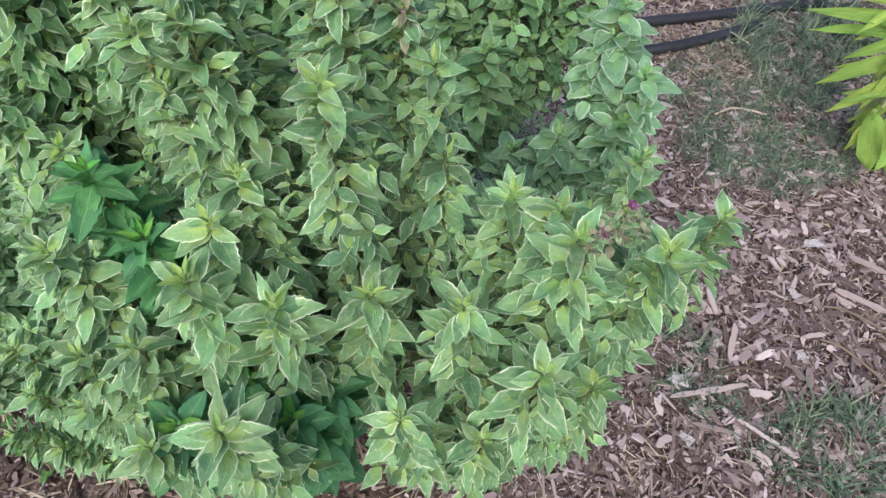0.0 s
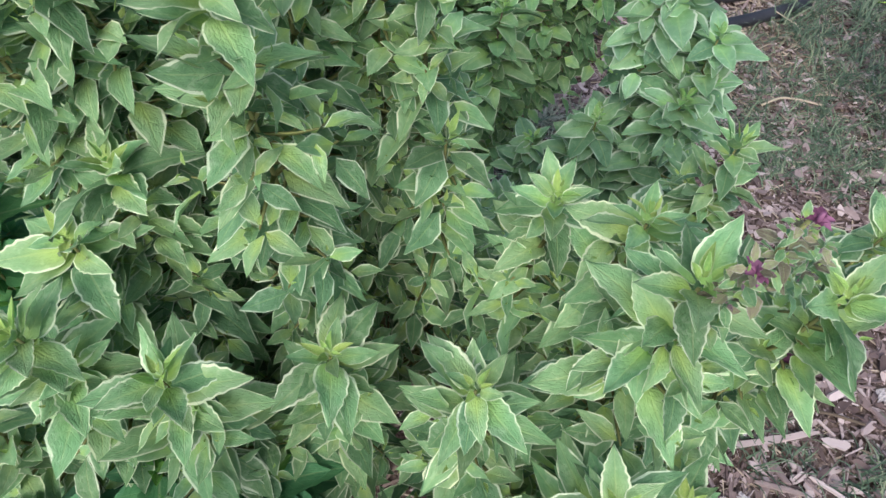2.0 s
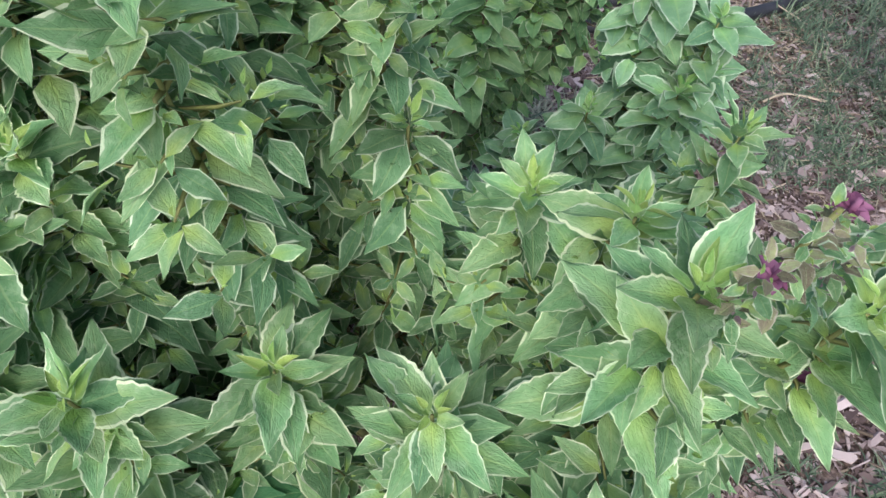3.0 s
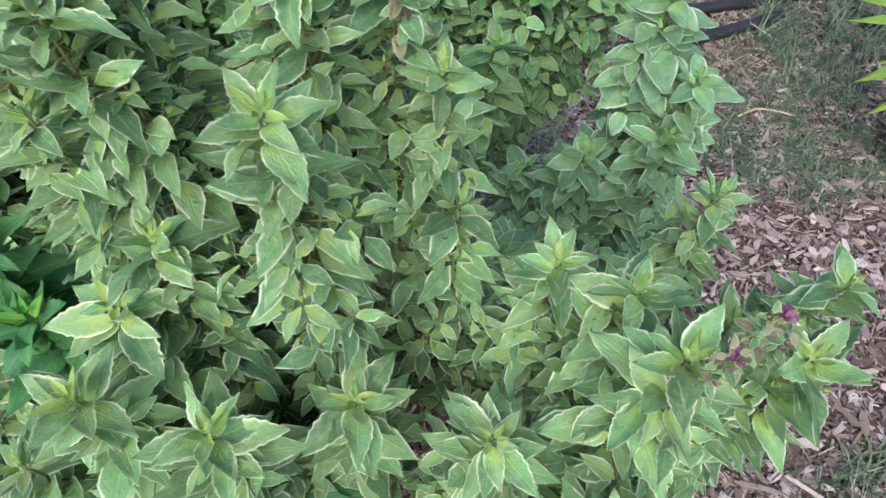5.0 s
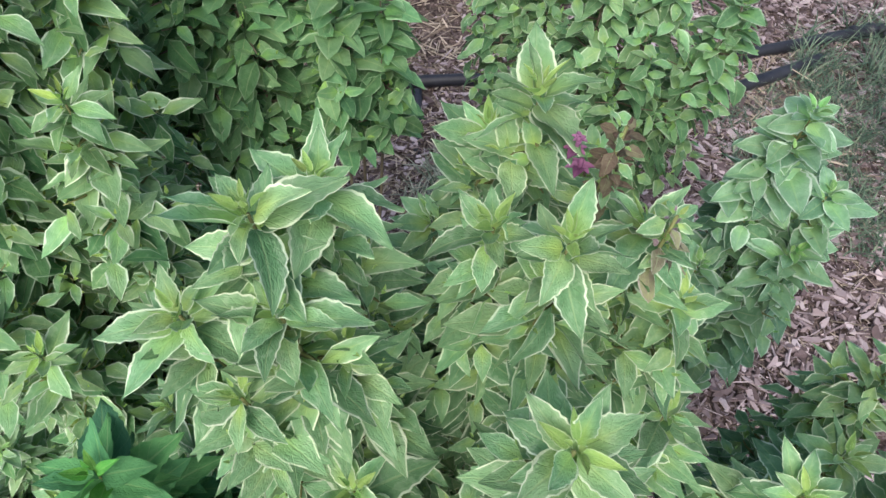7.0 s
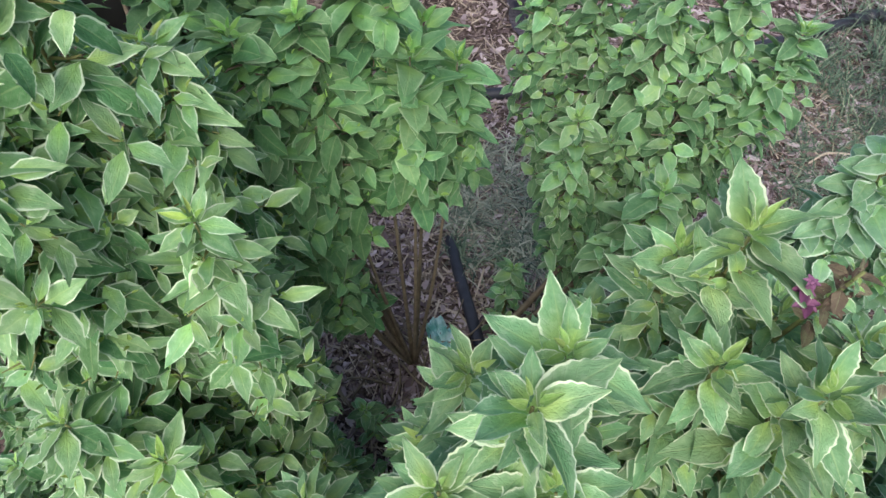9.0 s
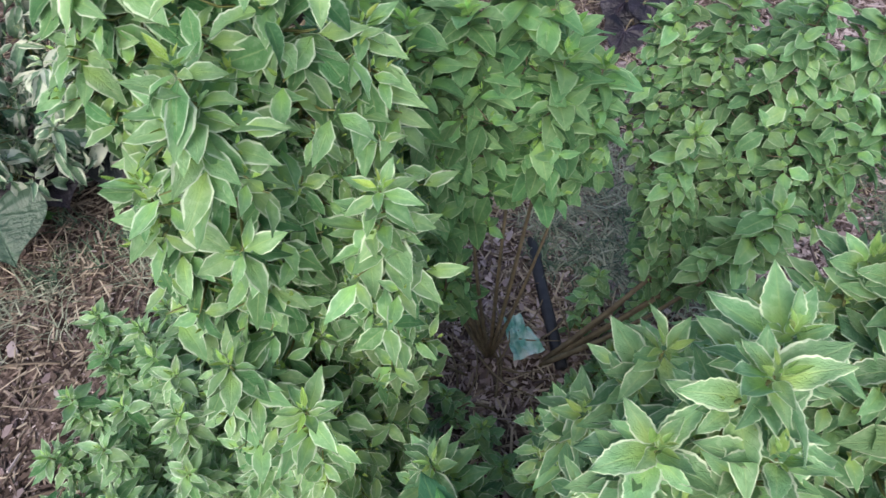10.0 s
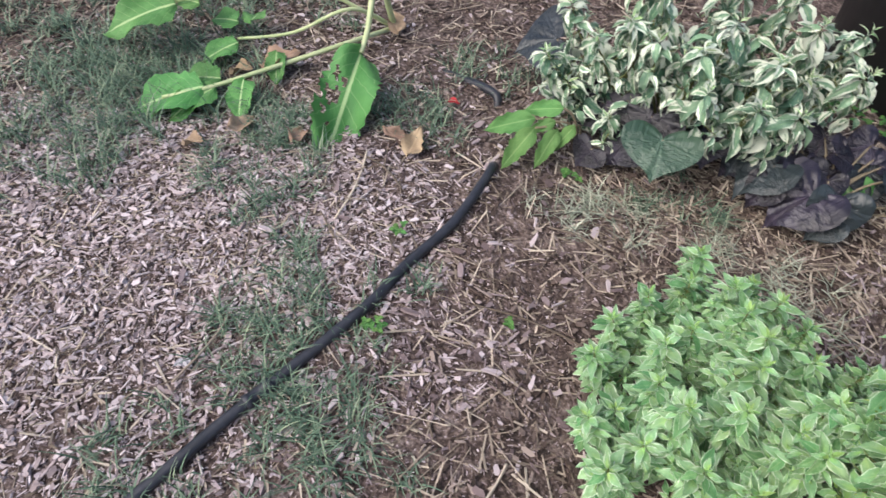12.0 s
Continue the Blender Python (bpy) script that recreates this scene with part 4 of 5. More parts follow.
build_plant("basil_plant", B8, "sprawling green basil plant on slanting woody stems", [
    col(base, (x, y, z), low, wide, woody=True, thick=thick, lean=0.45, size=size)
    for base, x, y, z, low, wide, size, thick in ((FORK, 0.065, 0.790, 0.55, 0.26, 0.055, 0.029, 0.003), (FORK, 0.025, 0.860, 0.50, 0.24, 0.050, 0.029, 0.003), (FORK, -0.025, 0.885, 0.50, 0.26, 0.045, 0.029, 0.003),
                                                  (B8, 0.120, 0.775, 0.54, 0.27, 0.055, 0.029, 0.0036), (B8, 0.185, 0.765, 0.50, 0.27, 0.050, 0.029, 0.0034), (FORK, 0.080, 0.850, 0.50, 0.26, 0.050, 0.029, 0.003),
                                                  (B8, 0.050, 0.665, 0.41, 0.30, 0.035, 0.036, 0.0036), (B8, 0.105, 0.740, 0.34, 0.17, 0.040, 0.030, 0.004), (FORK, -0.005, 0.770, 0.40, 0.20, 0.045, 0.030, 0.003),
                                                  (FORK, 0.030, 0.830, 0.32, 0.14, 0.045, 0.030, 0.003), (FORK, 0.100, 0.830, 0.36, 0.14, 0.045, 0.030, 0.003), (B8, 0.020, 0.738, 0.24, 0.19, 0.030, 0.030, 0.004), (FORK, 0.150, 0.800, 0.40, 0.20, 0.045, 0.029, 0.003))
], DULL, group="basil plants", shapes=ROUND)
B9 = (-0.60, 0.52, 0.0)
bush = []
for bx, by, bz in ((-0.66, 0.55, 0.14), (-0.67, 0.50, 0.14), (-0.58, 0.57, 0.20), (-0.59, 0.41, 0.20), (-0.48, 0.50, 0.18), (-0.42, 0.44, 0.14), (-0.735, 0.68, 0.13),
                   (-0.66, 0.65, 0.15), (-0.60, 0.66, 0.17), (-0.52, 0.60, 0.18), (-0.54, 0.46, 0.20), (-0.64, 0.44, 0.15), (-0.53, 0.38, 0.16), (-0.47, 0.41, 0.15),
                   (-0.745, 0.57, 0.11), (-0.755, 0.50, 0.10), (-0.735, 0.43, 0.11), (-0.675, 0.345, 0.12), (-0.61, 0.30, 0.14), (-0.715, 0.63, 0.12), (-0.65, 0.70, 0.12), (-0.55, 0.67, 0.15), (-0.56, 0.52, 0.21), (-0.49, 0.56, 0.17), (-0.62, 0.60, 0.18), (-0.60, 0.36, 0.14), (-0.66, 0.39, 0.10), (-0.45, 0.47, 0.22), (-0.44, 0.52, 0.25), (-0.47, 0.54, 0.22), (-0.46, 0.66, 0.16), (-0.41, 0.70, 0.14)):
    bush.append(col((B9[0] * 0.5 + bx * 0.5, B9[1] * 0.5 + by * 0.5, 0.0), (bx, by, bz), 0.03, 0.048, size=0.0310, gap=0.0084, pairs=4, droop=0.1))
build_plant("basil_plant", B9, "low compact pale green bush basil on mulch", bush, PALE, group="basil plants")

B12 = (-0.16, 0.57, 0.0)
low = []
for bx, by, bz in ((-0.22, 0.545, 0.10), (-0.265, 0.590, 0.09), (-0.195, 0.495, 0.11), (-0.10, 0.600, 0.12), (-0.02, 0.615, 0.12), (0.005, 0.690, 0.10), (-0.285, 0.520, 0.12), (-0.04, 0.650, 0.10), (-0.13, 0.545, 0.10), (-0.07, 0.545, 0.13), (0.02, 0.73, 0.10), (-0.05, 0.76, 0.12), (0.04, 0.77, 0.12)):
    low.append(col((bx * 0.8 + B12[0] * 0.2, by * 0.8 + B12[1] * 0.2, 0.0), (bx, by, bz), 0.025, 0.035, gap=0.016, size=0.024))
build_plant("basil_plant", B12, "low shaded basil shoots between the taller plants", low, DULL, limit=120, group="basil plants", shapes=ROUND)

# ---- hoses ----
def smooth_path(points, n=8):
    out = []
    p = [Vector(q) for q in points]
    for i in range(len(p) - 1):
        a, b, c, d = p[max(i - 1, 0)], p[i], p[i + 1], p[min(i + 2, len(p) - 1)]
        for k in range(n):
            t = k / n
            out.append(0.5 * (2 * b + (c - a) * t + (2 * a - 5 * b + 4 * c - d) * t * t + (3 * b - a - 3 * c + d) * t ** 3))
    return out + [p[-1]]


def hose(points, r, label, joints=()):
    path = smooth_path([(x, y, lumps(x, y) + r * 0.9 + 0.003 - (0.025 if (0.90 < y < 1.1 and -0.2 < x < 0) or x < -1.43 or -1.31 < x < -1.17 else 0.0)) for x, y in points])
    root = thing("hose", (points[0][0], points[0][1], 0), label, "hose", "irrigation hoses")
    part("pipe", *tube(path, [r * (1 + 0.06 * noise.noise((i * 0.7, r, 0))) for i in range(len(path))], 10), HOSE, root)
    for k, long_ in joints:
        a = path[k]
        d = (path[k + 1] - path[k - 1]).normalized()
        sleeve = part("coupling", *tube([a + d * long_ * s for s in (-0.5, -0.46, -0.3, -0.27, 0.27, 0.3, 0.46, 0.5)], [r * 1.1, r * 1.35, r * 1.35, r * 1.18, r * 1.18, r * 1.35, r * 1.35, r * 1.1], 12), HOSE, root)
    return root


hose([(-1.00, -0.55), (-1.028, -0.16), (-1.042, -0.03), (-1.050, 0.106), (-1.056, 0.20), (-1.067, 0.285), (-1.089, 0.37), (-1.104, 0.49), (-1.140, 0.60), (-1.160, 0.645), (-1.185, 0.68), (-1.23, 0.735), (-1.29, 0.785), (-1.325, 0.808), (-1.49, 0.782), (-1.7, 0.72)], 0.0098,
     "black plastic irrigation hose lying on mulch", [(20, 0.05)])
hose([(0.10, 1.19), (0.28, 1.215), (0.424, 1.242), (0.618, 1.292), (0.805, 1.338)], 0.012, "black plastic irrigation hose along the bed edge", [(30, 0.05)])
hose([(-0.35, 1.18), (-0.11, 1.197), (0.03, 1.195), (0.156, 1.155), (0.30, 1.14), (0.425, 1.152), (0.552, 1.20), (0.66, 1.25)], 0.012, "black plastic hose half buried in straw")
hose([(0.808, 1.342), (0.826, 1.310), (0.828, 1.225)], 0.012, "short black hose end at the bed corner")
hose([(-0.125, 1.17), (-0.125, 0.96), (-0.122, 0.865), (-0.115, 0.80), (-0.108, 0.745), (-0.102, 0.70), (-0.095, 0.66)], 0.0095, "black drip hose between the basil stems")


# ---- loose leaves and other plants ----
def leaf_mesh(shape, m):
    vs, fs, us = shape
    return [m @ Vector(v) for v in vs], fs, us


def aimed(base, tip, face, shape):
    """A leaf from its base to its tip, with its face turned to face."""
    b, t = Vector(base), Vector(tip)
    return leaf_mesh(shape, leaf_frame(b, t - b, face, (t - b).length))


heart = heart_shape(0.10, 0.5, 0.04, 10, 52, 1.12, 0.030)
heart_flat = heart_shape(0.32, 0.8, 0.08, 9, 44, 0.88, 0.055)


def stalk(a, b, r=0.002, sag=0.0, sides=6):
    a, b = Vector(a), Vector(b)
    m = (a + b) / 2 - Vector((0, 0, sag))
    return tube(smooth_path([a, m, b], 5), r, sides)


def vine(name, base, label, leaves, shape, grow=1.0):
    root = thing(name, base, label, "vine")
    for b, t, face, mat in leaves:
        st = part("stalk", *stalk((base[0], base[1], 0.004), b, 0.0022, -0.03), WOODY, root)
        t = Vector(b).lerp(Vector(t), grow)
        vs, fs, us = aimed(b, t, face, shape)
        part("leaf", vs, fs, mat, st, uvs=us, base=root["seat"])
    return root


TOCAM = (0.3, -0.6, 0.75)
UPISH = (0.1, -0.25, 1.0)
vine("sweet_potato_vine", (-0.95, 0.96, 0.0), "dark green heart-leaved sweet potato vine under the shrub", [
    ((-0.928, 0.832, 0.140), (-0.8815, 0.7448, 0.103), (0.15, -0.3, 0.95), HEART),
    ((-1.000, 0.845, 0.075), (-1.010, 0.790, 0.020), (0.2, -0.6, 0.8), PURPLE),
    ((-1.020, 0.880, 0.110), (-1.035, 0.815, 0.050), (0.1, -0.6, 0.8), PURPLE),
    ((-0.890, 0.920, 0.120), (-0.850, 0.870, 0.080), (0.1, -0.5, 0.9), PURPLE),
    ((-1.090, 0.870, 0.100), (-1.110, 0.800, 0.050), (0.1, -0.6, 0.8), PURPLE),
    ((-0.985, 0.880, 0.130), (-0.975, 0.810, 0.060), (0.1, -0.6, 0.8), PURPLE),
    ((-0.930, 0.900, 0.125), (-0.900, 0.840, 0.115), (0.1, -0.5, 0.9), PURPLE),
    ((-1.045, 0.800, 0.050), (-1.055, 0.755, 0.012), (0.1, -0.5, 0.9), PURPLE),
    ((-1.270, 0.930, 0.120), (-1.360, 0.850, 0.085), UPISH, SLATE),
    ((-1.200, 0.900, 0.080), (-1.250, 0.830, 0.040), UPISH, SLATE),
], heart, 0.86)
vine("sweet_potato_vine", (-0.68, 1.03, 0.0), "dark purple sweet potato vine lying on straw", [
    ((-0.747, 1.107, 0.110), (-0.737, 1.045, 0.090), UPISH, PURPLE),
    ((-0.711, 1.083, 0.110), (-0.655, 1.122, 0.090), UPISH, PURPLE),
    ((-0.735, 1.018, 0.100), (-0.686, 0.970, 0.078), UPISH, PURPLE),
    ((-0.768, 1.020, 0.092), (-0.734, 0.975, 0.080), UPISH, PURPLE),
    ((-0.775, 0.990, 0.090), (-0.812, 0.895, 0.040), (-0.2, -0.3, 1.0), SLATE),
    ((-0.690, 0.995, 0.080), (-0.735, 0.890, 0.020), (0.0, -0.3, 1.0), PURPLE),
    ((-0.650, 1.010, 0.080), (-0.612, 0.945, 0.015), (0.2, -0.3, 1.0), SLATE),
    ((-0.653, 1.125, 0.080), (-0.590, 1.082, 0.050), UPISH, SLATE),
    ((-0.662, 1.085, 0.060), (-0.612, 1.036, 0.030), UPISH, COARSE),
    ((-0.680, 1.160, 0.105), (-0.725, 1.105, 0.085), UPISH, PURPLE),
    ((-0.650, 1.190, 0.110), (-0.690, 1.245, 0.095), UPISH, PURPLE),
    ((-0.640, 1.140, 0.095), (-0.600, 1.190, 0.085), UPISH, PURPLE),
    ((-0.600, 1.140, 0.095), (-0.520, 1.110, 0.070), UPISH, SLATE),
    ((-0.800, 1.075, 0.075), (-0.845, 1.020, 0.040), UPISH, PURPLE),
    ((-0.830, 1.010, 0.060), (-0.860, 0.945, 0.020), UPISH, PURPLE),
    ((-0.820, 1.120, 0.080), (-0.880, 1.080, 0.040), UPISH, PURPLE),
    ((-0.450, 1.120, 0.075), (-0.400, 1.040, 0.040), UPISH, SLATE),
    ((-0.470, 1.160, 0.080), (-0.410, 1.170, 0.060), UPISH, SLATE),
    ((-0.875, 1.090, 0.085), (-0.850, 1.020, 0.060), UPISH, PURPLE),
    ((-0.840, 1.000, 0.075), (-0.830, 0.930, 0.050), UPISH, SLATE),
    ((-0.800, 1.060, 0.090), (-0.790, 1.000, 0.070), UPISH, PURPLE),
    ((-0.760, 0.960, 0.070), (-0.770, 0.905, 0.030), UPISH, PURPLE),
    ((-0.720, 1.060, 0.095), (-0.700, 1.015, 0.085), UPISH, PURPLE),
    ((-0.690, 1.040, 0.085), (-0.650, 1.000, 0.060), UPISH, PURPLE),
    ((-0.640, 0.985, 0.055), (-0.660, 0.930, 0.020), UPISH, SLATE),
    ((-0.790, 1.120, 0.095), (-0.760, 1.165, 0.085), UPISH, PURPLE),
], heart_flat, 0.88)
vine("sweet_potato_vine", (0.12, 1.42, 0.0), "dark purple sweet potato leaves beside the hose", [
    ((0.100, 1.460, 0.050), (0.040, 1.370, 0.030), UPISH, PURPLE),
    ((0.140, 1.450, 0.060), (0.170, 1.360, 0.030), UPISH, PURPLE),
    ((0.180, 1.470, 0.050), (0.260, 1.420, 0.030), UPISH, PURPLE),
    ((0.090, 1.380, 0.040), (0.060, 1.300, 0.020), UPISH, PURPLE),
], heart_flat, 0.8)
lobed = blade_shape(0.19, 0.3, 0.45, nu=8, nv=12, wave=0.05, form=(0.45, 0.95), jag=0.12)
vine("sweet_potato_vine", (-1.08, 0.82, 0.0), "lime green pointed leaves beside the hose", [
    ((-1.150, 0.745, 0.090), (-1.225, 0.668, 0.055), TOCAM, LIME),
    ((-1.135, 0.730, 0.085), (-1.140, 0.640, 0.025), TOCAM, LIME),
    ((-1.100, 0.757, 0.090), (-1.092, 0.685, 0.035), TOCAM, LIME),
    ((-1.115, 0.765, 0.095), (-1.150, 0.718, 0.070), TOCAM, LIME),
    ((-1.120, 0.790, 0.110), (-1.195, 0.745, 0.085), TOCAM, LIME),
    ((-1.080, 0.780, 0.100), (-1.085, 0.725, 0.060), TOCAM, LIME),
], lobed)

# white-edged shrub
B10 = (-0.99, 0.99, 0.0)
build_plant("variegated_shrub", B10, "white and green variegated shrub with curled narrow leaves", [
    col(B10, (x, y, z), low, 0.085, gap=0.028, size=size, droop=0.6)
    for x, y, z, low, size in ((-1.190, 0.800, 0.19, 0.085, 0.048), (-1.120, 0.850, 0.24, 0.11, 0.050), (-1.020, 0.880, 0.27, 0.175, 0.052), (-0.950, 0.905, 0.28, 0.195, 0.054), (-0.830, 0.930, 0.22, 0.165, 0.056),
                               (-0.860, 1.020, 0.25, 0.125, 0.056), (-0.780, 0.990, 0.20, 0.140, 0.056), (-0.940, 0.970, 0.31, 0.155, 0.054), (-1.070, 0.950, 0.31, 0.130, 0.052), (-1.220, 0.890, 0.24, 0.10, 0.048),
                               (-1.010, 1.080, 0.33, 0.135, 0.054), (-1.150, 1.040, 0.30, 0.135, 0.052), (-0.850, 1.110, 0.29, 0.135, 0.056), (-0.800, 1.200, 0.26, 0.13, 0.056), (-0.750, 1.140, 0.23, 0.13, 0.056),
                               (-0.900, 0.870, 0.24, 0.185, 0.052), (-1.080, 0.880, 0.28, 0.14, 0.050), (-0.820, 1.060, 0.22, 0.12, 0.056), (-0.930, 1.160, 0.33, 0.14, 0.056),
                               (-1.041, 0.825, 0.120, 0.070, 0.046), (-0.920, 0.935, 0.160, 0.110, 0.046), (-0.876, 0.951, 0.150, 0.100, 0.046), (-1.142, 0.818, 0.140, 0.090, 0.046), (-1.092, 0.920, 0.220, 0.170, 0.046))
], WHITE, category="shrub", shapes=NARROW)


# black tub behind the vines
def tub(cx, cy, r, h):
    root = thing("planter_tub", (cx, cy, 0), "large black plastic planter tub standing on straw", "planter")
    n, vs = 48, []
    prof = [(0.0, 0.0), (r * 0.90, 0.0), (r * 0.93, 0.012), (r * 0.985, h * 0.9), (r, h * 0.92), (r * 1.04, h * 0.93), (r * 1.05, h), (r * 0.99, h), (r * 0.96, h * 0.9), (r * 0.93, h * 0.85), (0.0, h * 0.85)]
    for q, z in prof:
        for k in range(n):
            a = 2 * math.pi * k / n
            vs.append((cx + q * math.cos(a), cy + q * math.sin(a), z + 0.004))
    for name, rings, mat in (("wall", range(0, 4), TUB), ("rim", range(4, 8), TUB), ("potting_soil", range(8, 10), SOIL)):
        fs = [(j * n + k, j * n + (k + 1) % n, (j + 1) * n + (k + 1) % n, (j + 1) * n + k) for j in rings for k in range(n)]
        a, b = rings[0] * n, (rings[-1] + 2) * n
        part(name, vs[a:b], [tuple(q - a for q in f) for f in fs], mat, root)
    return root


tub(-0.695, 1.665, 0.29, 0.32)


# ---- coarse-leaved plant with fallen leaves ----
def holed_leaf(base, tip, face, holes):
    vs, fs, us = CHEWED
    keep = []
    for f in fs:
        u = sum(us[i][0] for i in f) / 4
        v = sum(us[i][1] for i in f) / 4
        if not any(((u - a) / c) ** 2 + ((v - b) / d) ** 2 < 1 + 0.5 * math.sin(40 * u + 31 * v) for a, b, c, d in holes):
            keep.append(f)
    m = leaf_frame(base, Vector(tip) - Vector(base), face, (Vector(tip) - Vector(base)).length)
    return [m @ Vector(p) for p in vs], keep


CHEWED = blade_shape(0.215, 0.4, 0.45, 0.8, 0.5, 18, 30, wave=0.10, jag=0.10)
RAGGED = blade_shape(0.30, 0.2, 0.45, 0.75, 0.6, 8, 16, wave=0.07, jag=0.14)
C0 = (-1.66, 0.80, 0.0)
coarse = thing("coarse_leaved_plant", C0, "coarse green leafy plant with a chewed leaf lying on mulch", "plant")


def coarse_stalk(points, r, leaves):
    st = part("stalk", *tube(smooth_path(points, 6), [r * (1 - 0.35 * i / (6 * len(points) - 6)) for i in range(6 * len(points) - 5)], 8), STALK, coarse)
    for b, t in leaves:
        vs, fs, us = aimed(b, t, UPISH, RAGGED)
        part("leaf", vs, fs, COARSE, st, uvs=us, base=coarse["seat"])
    return st


sk = coarse_stalk([C0, (-1.62, 0.73, 0.17), (-1.56, 0.65, 0.11), (-1.54, 0.615, 0.082)], 0.008, [])
part("leaf", *holed_leaf((-1.545, 0.620, 0.080), (-1.372, 0.388, 0.028), (0.4, -0.1, 1.0), [(0.72, 0.42, 0.10, 0.06), (0.62, 0.30, 0.05, 0.03), (0.82, 0.55, 0.05, 0.035), (0.78, 0.25, 0.06, 0.04),
     (0.66, 0.53, 0.03, 0.02), (1.0, 0.47, 0.10, 0.05), (0.30, 0.62, 0.03, 0.02), (0.0, 0.70, 0.08, 0.04), (0.86, 0.36, 0.04, 0.03), (0.70, 0.66, 0.03, 0.02), (1.0, 0.2, 0.1, 0.03)]), COARSE, sk, uvs=CHEWED[2], base=coarse["seat"])
coarse_stalk([C0, (-1.629, 0.646, 0.045), (-1.67, 0.46, 0.04), (-1.70, 0.32, 0.04), (-1.744, 0.243, 0.03)], 0.006,
             [((-1.690, 0.34, 0.040), (-1.702, 0.218, 0.025)), ((-1.700, 0.32, 0.045), (-1.785, 0.170, 0.03)), ((-1.675, 0.40, 0.04), (-1.60, 0.33, 0.03)), ((-1.70, 0.36, 0.045), (-1.79, 0.30, 0.04))])
coarse_stalk([C0, (-1.66, 0.68, 0.10), (-1.72, 0.56, 0.06), (-1.80, 0.46, 0.045)], 0.005,
             [((-1.78, 0.45, 0.05), (-1.82, 0.36, 0.03)), ((-1.82, 0.48, 0.07), (-1.91, 0.45, 0.06)), ((-1.70, 0.50, 0.05), (-1.64, 0.45, 0.03)), ((-1.80, 0.50, 0.07), (-1.86, 0.56, 0.06))])
coarse_stalk([C0, (-1.80, 0.60, 0.14), (-1.90, 0.38, 0.12)], 0.005, [((-1.89, 0.38, 0.12), (-1.97, 0.22, 0.10)), ((-1.86, 0.42, 0.12), (-1.95, 0.40, 0.11))])

for x, y, r, a in ((-1.49, 0.42, 0.07, 5.4), (-1.29, 0.535, 0.07, 2.0), (-1.32, 0.56, 0.06, 3.6), (-1.62, 0.22, 0.06, 0.4), (-1.76, 0.41, 0.07, 0.4), (-1.72, 0.46, 0.10, 1.0), (-1.58, 0.36, 0.08, 5.0), (-1.62, 0.78, 0.07, 2.7)):
    d = Vector((math.cos(a), math.sin(a), 0)) * r
    vs, fs, us = aimed((x, y, lumps(x, y) + 0.014), (x + d.x, y + d.y, lumps(x, y) + 0.02), (0.1, 0, 1), blade_shape(0.34, 0.45, -0.7, 0.7, 0.7, 8, 10, wave=0.12, jag=0.14))
    tagged(part("dead_leaf", vs, fs, DEAD, uvs=us, base=(x, y, 0)), "curled brown dead leaf lying on mulch", "leaf", "dead leaves")
vs, fs, us = aimed((-1.362, 0.708, 0.014), (-1.340, 0.722, 0.022), (0, 0, 1), blade_shape(0.4, 0.5, 0.6, wave=0.06))
tagged(part("petal", vs, fs, RED, uvs=us, base=(-1.362, 0.708, 0)), "small red petal lying on the mulch", "petal")

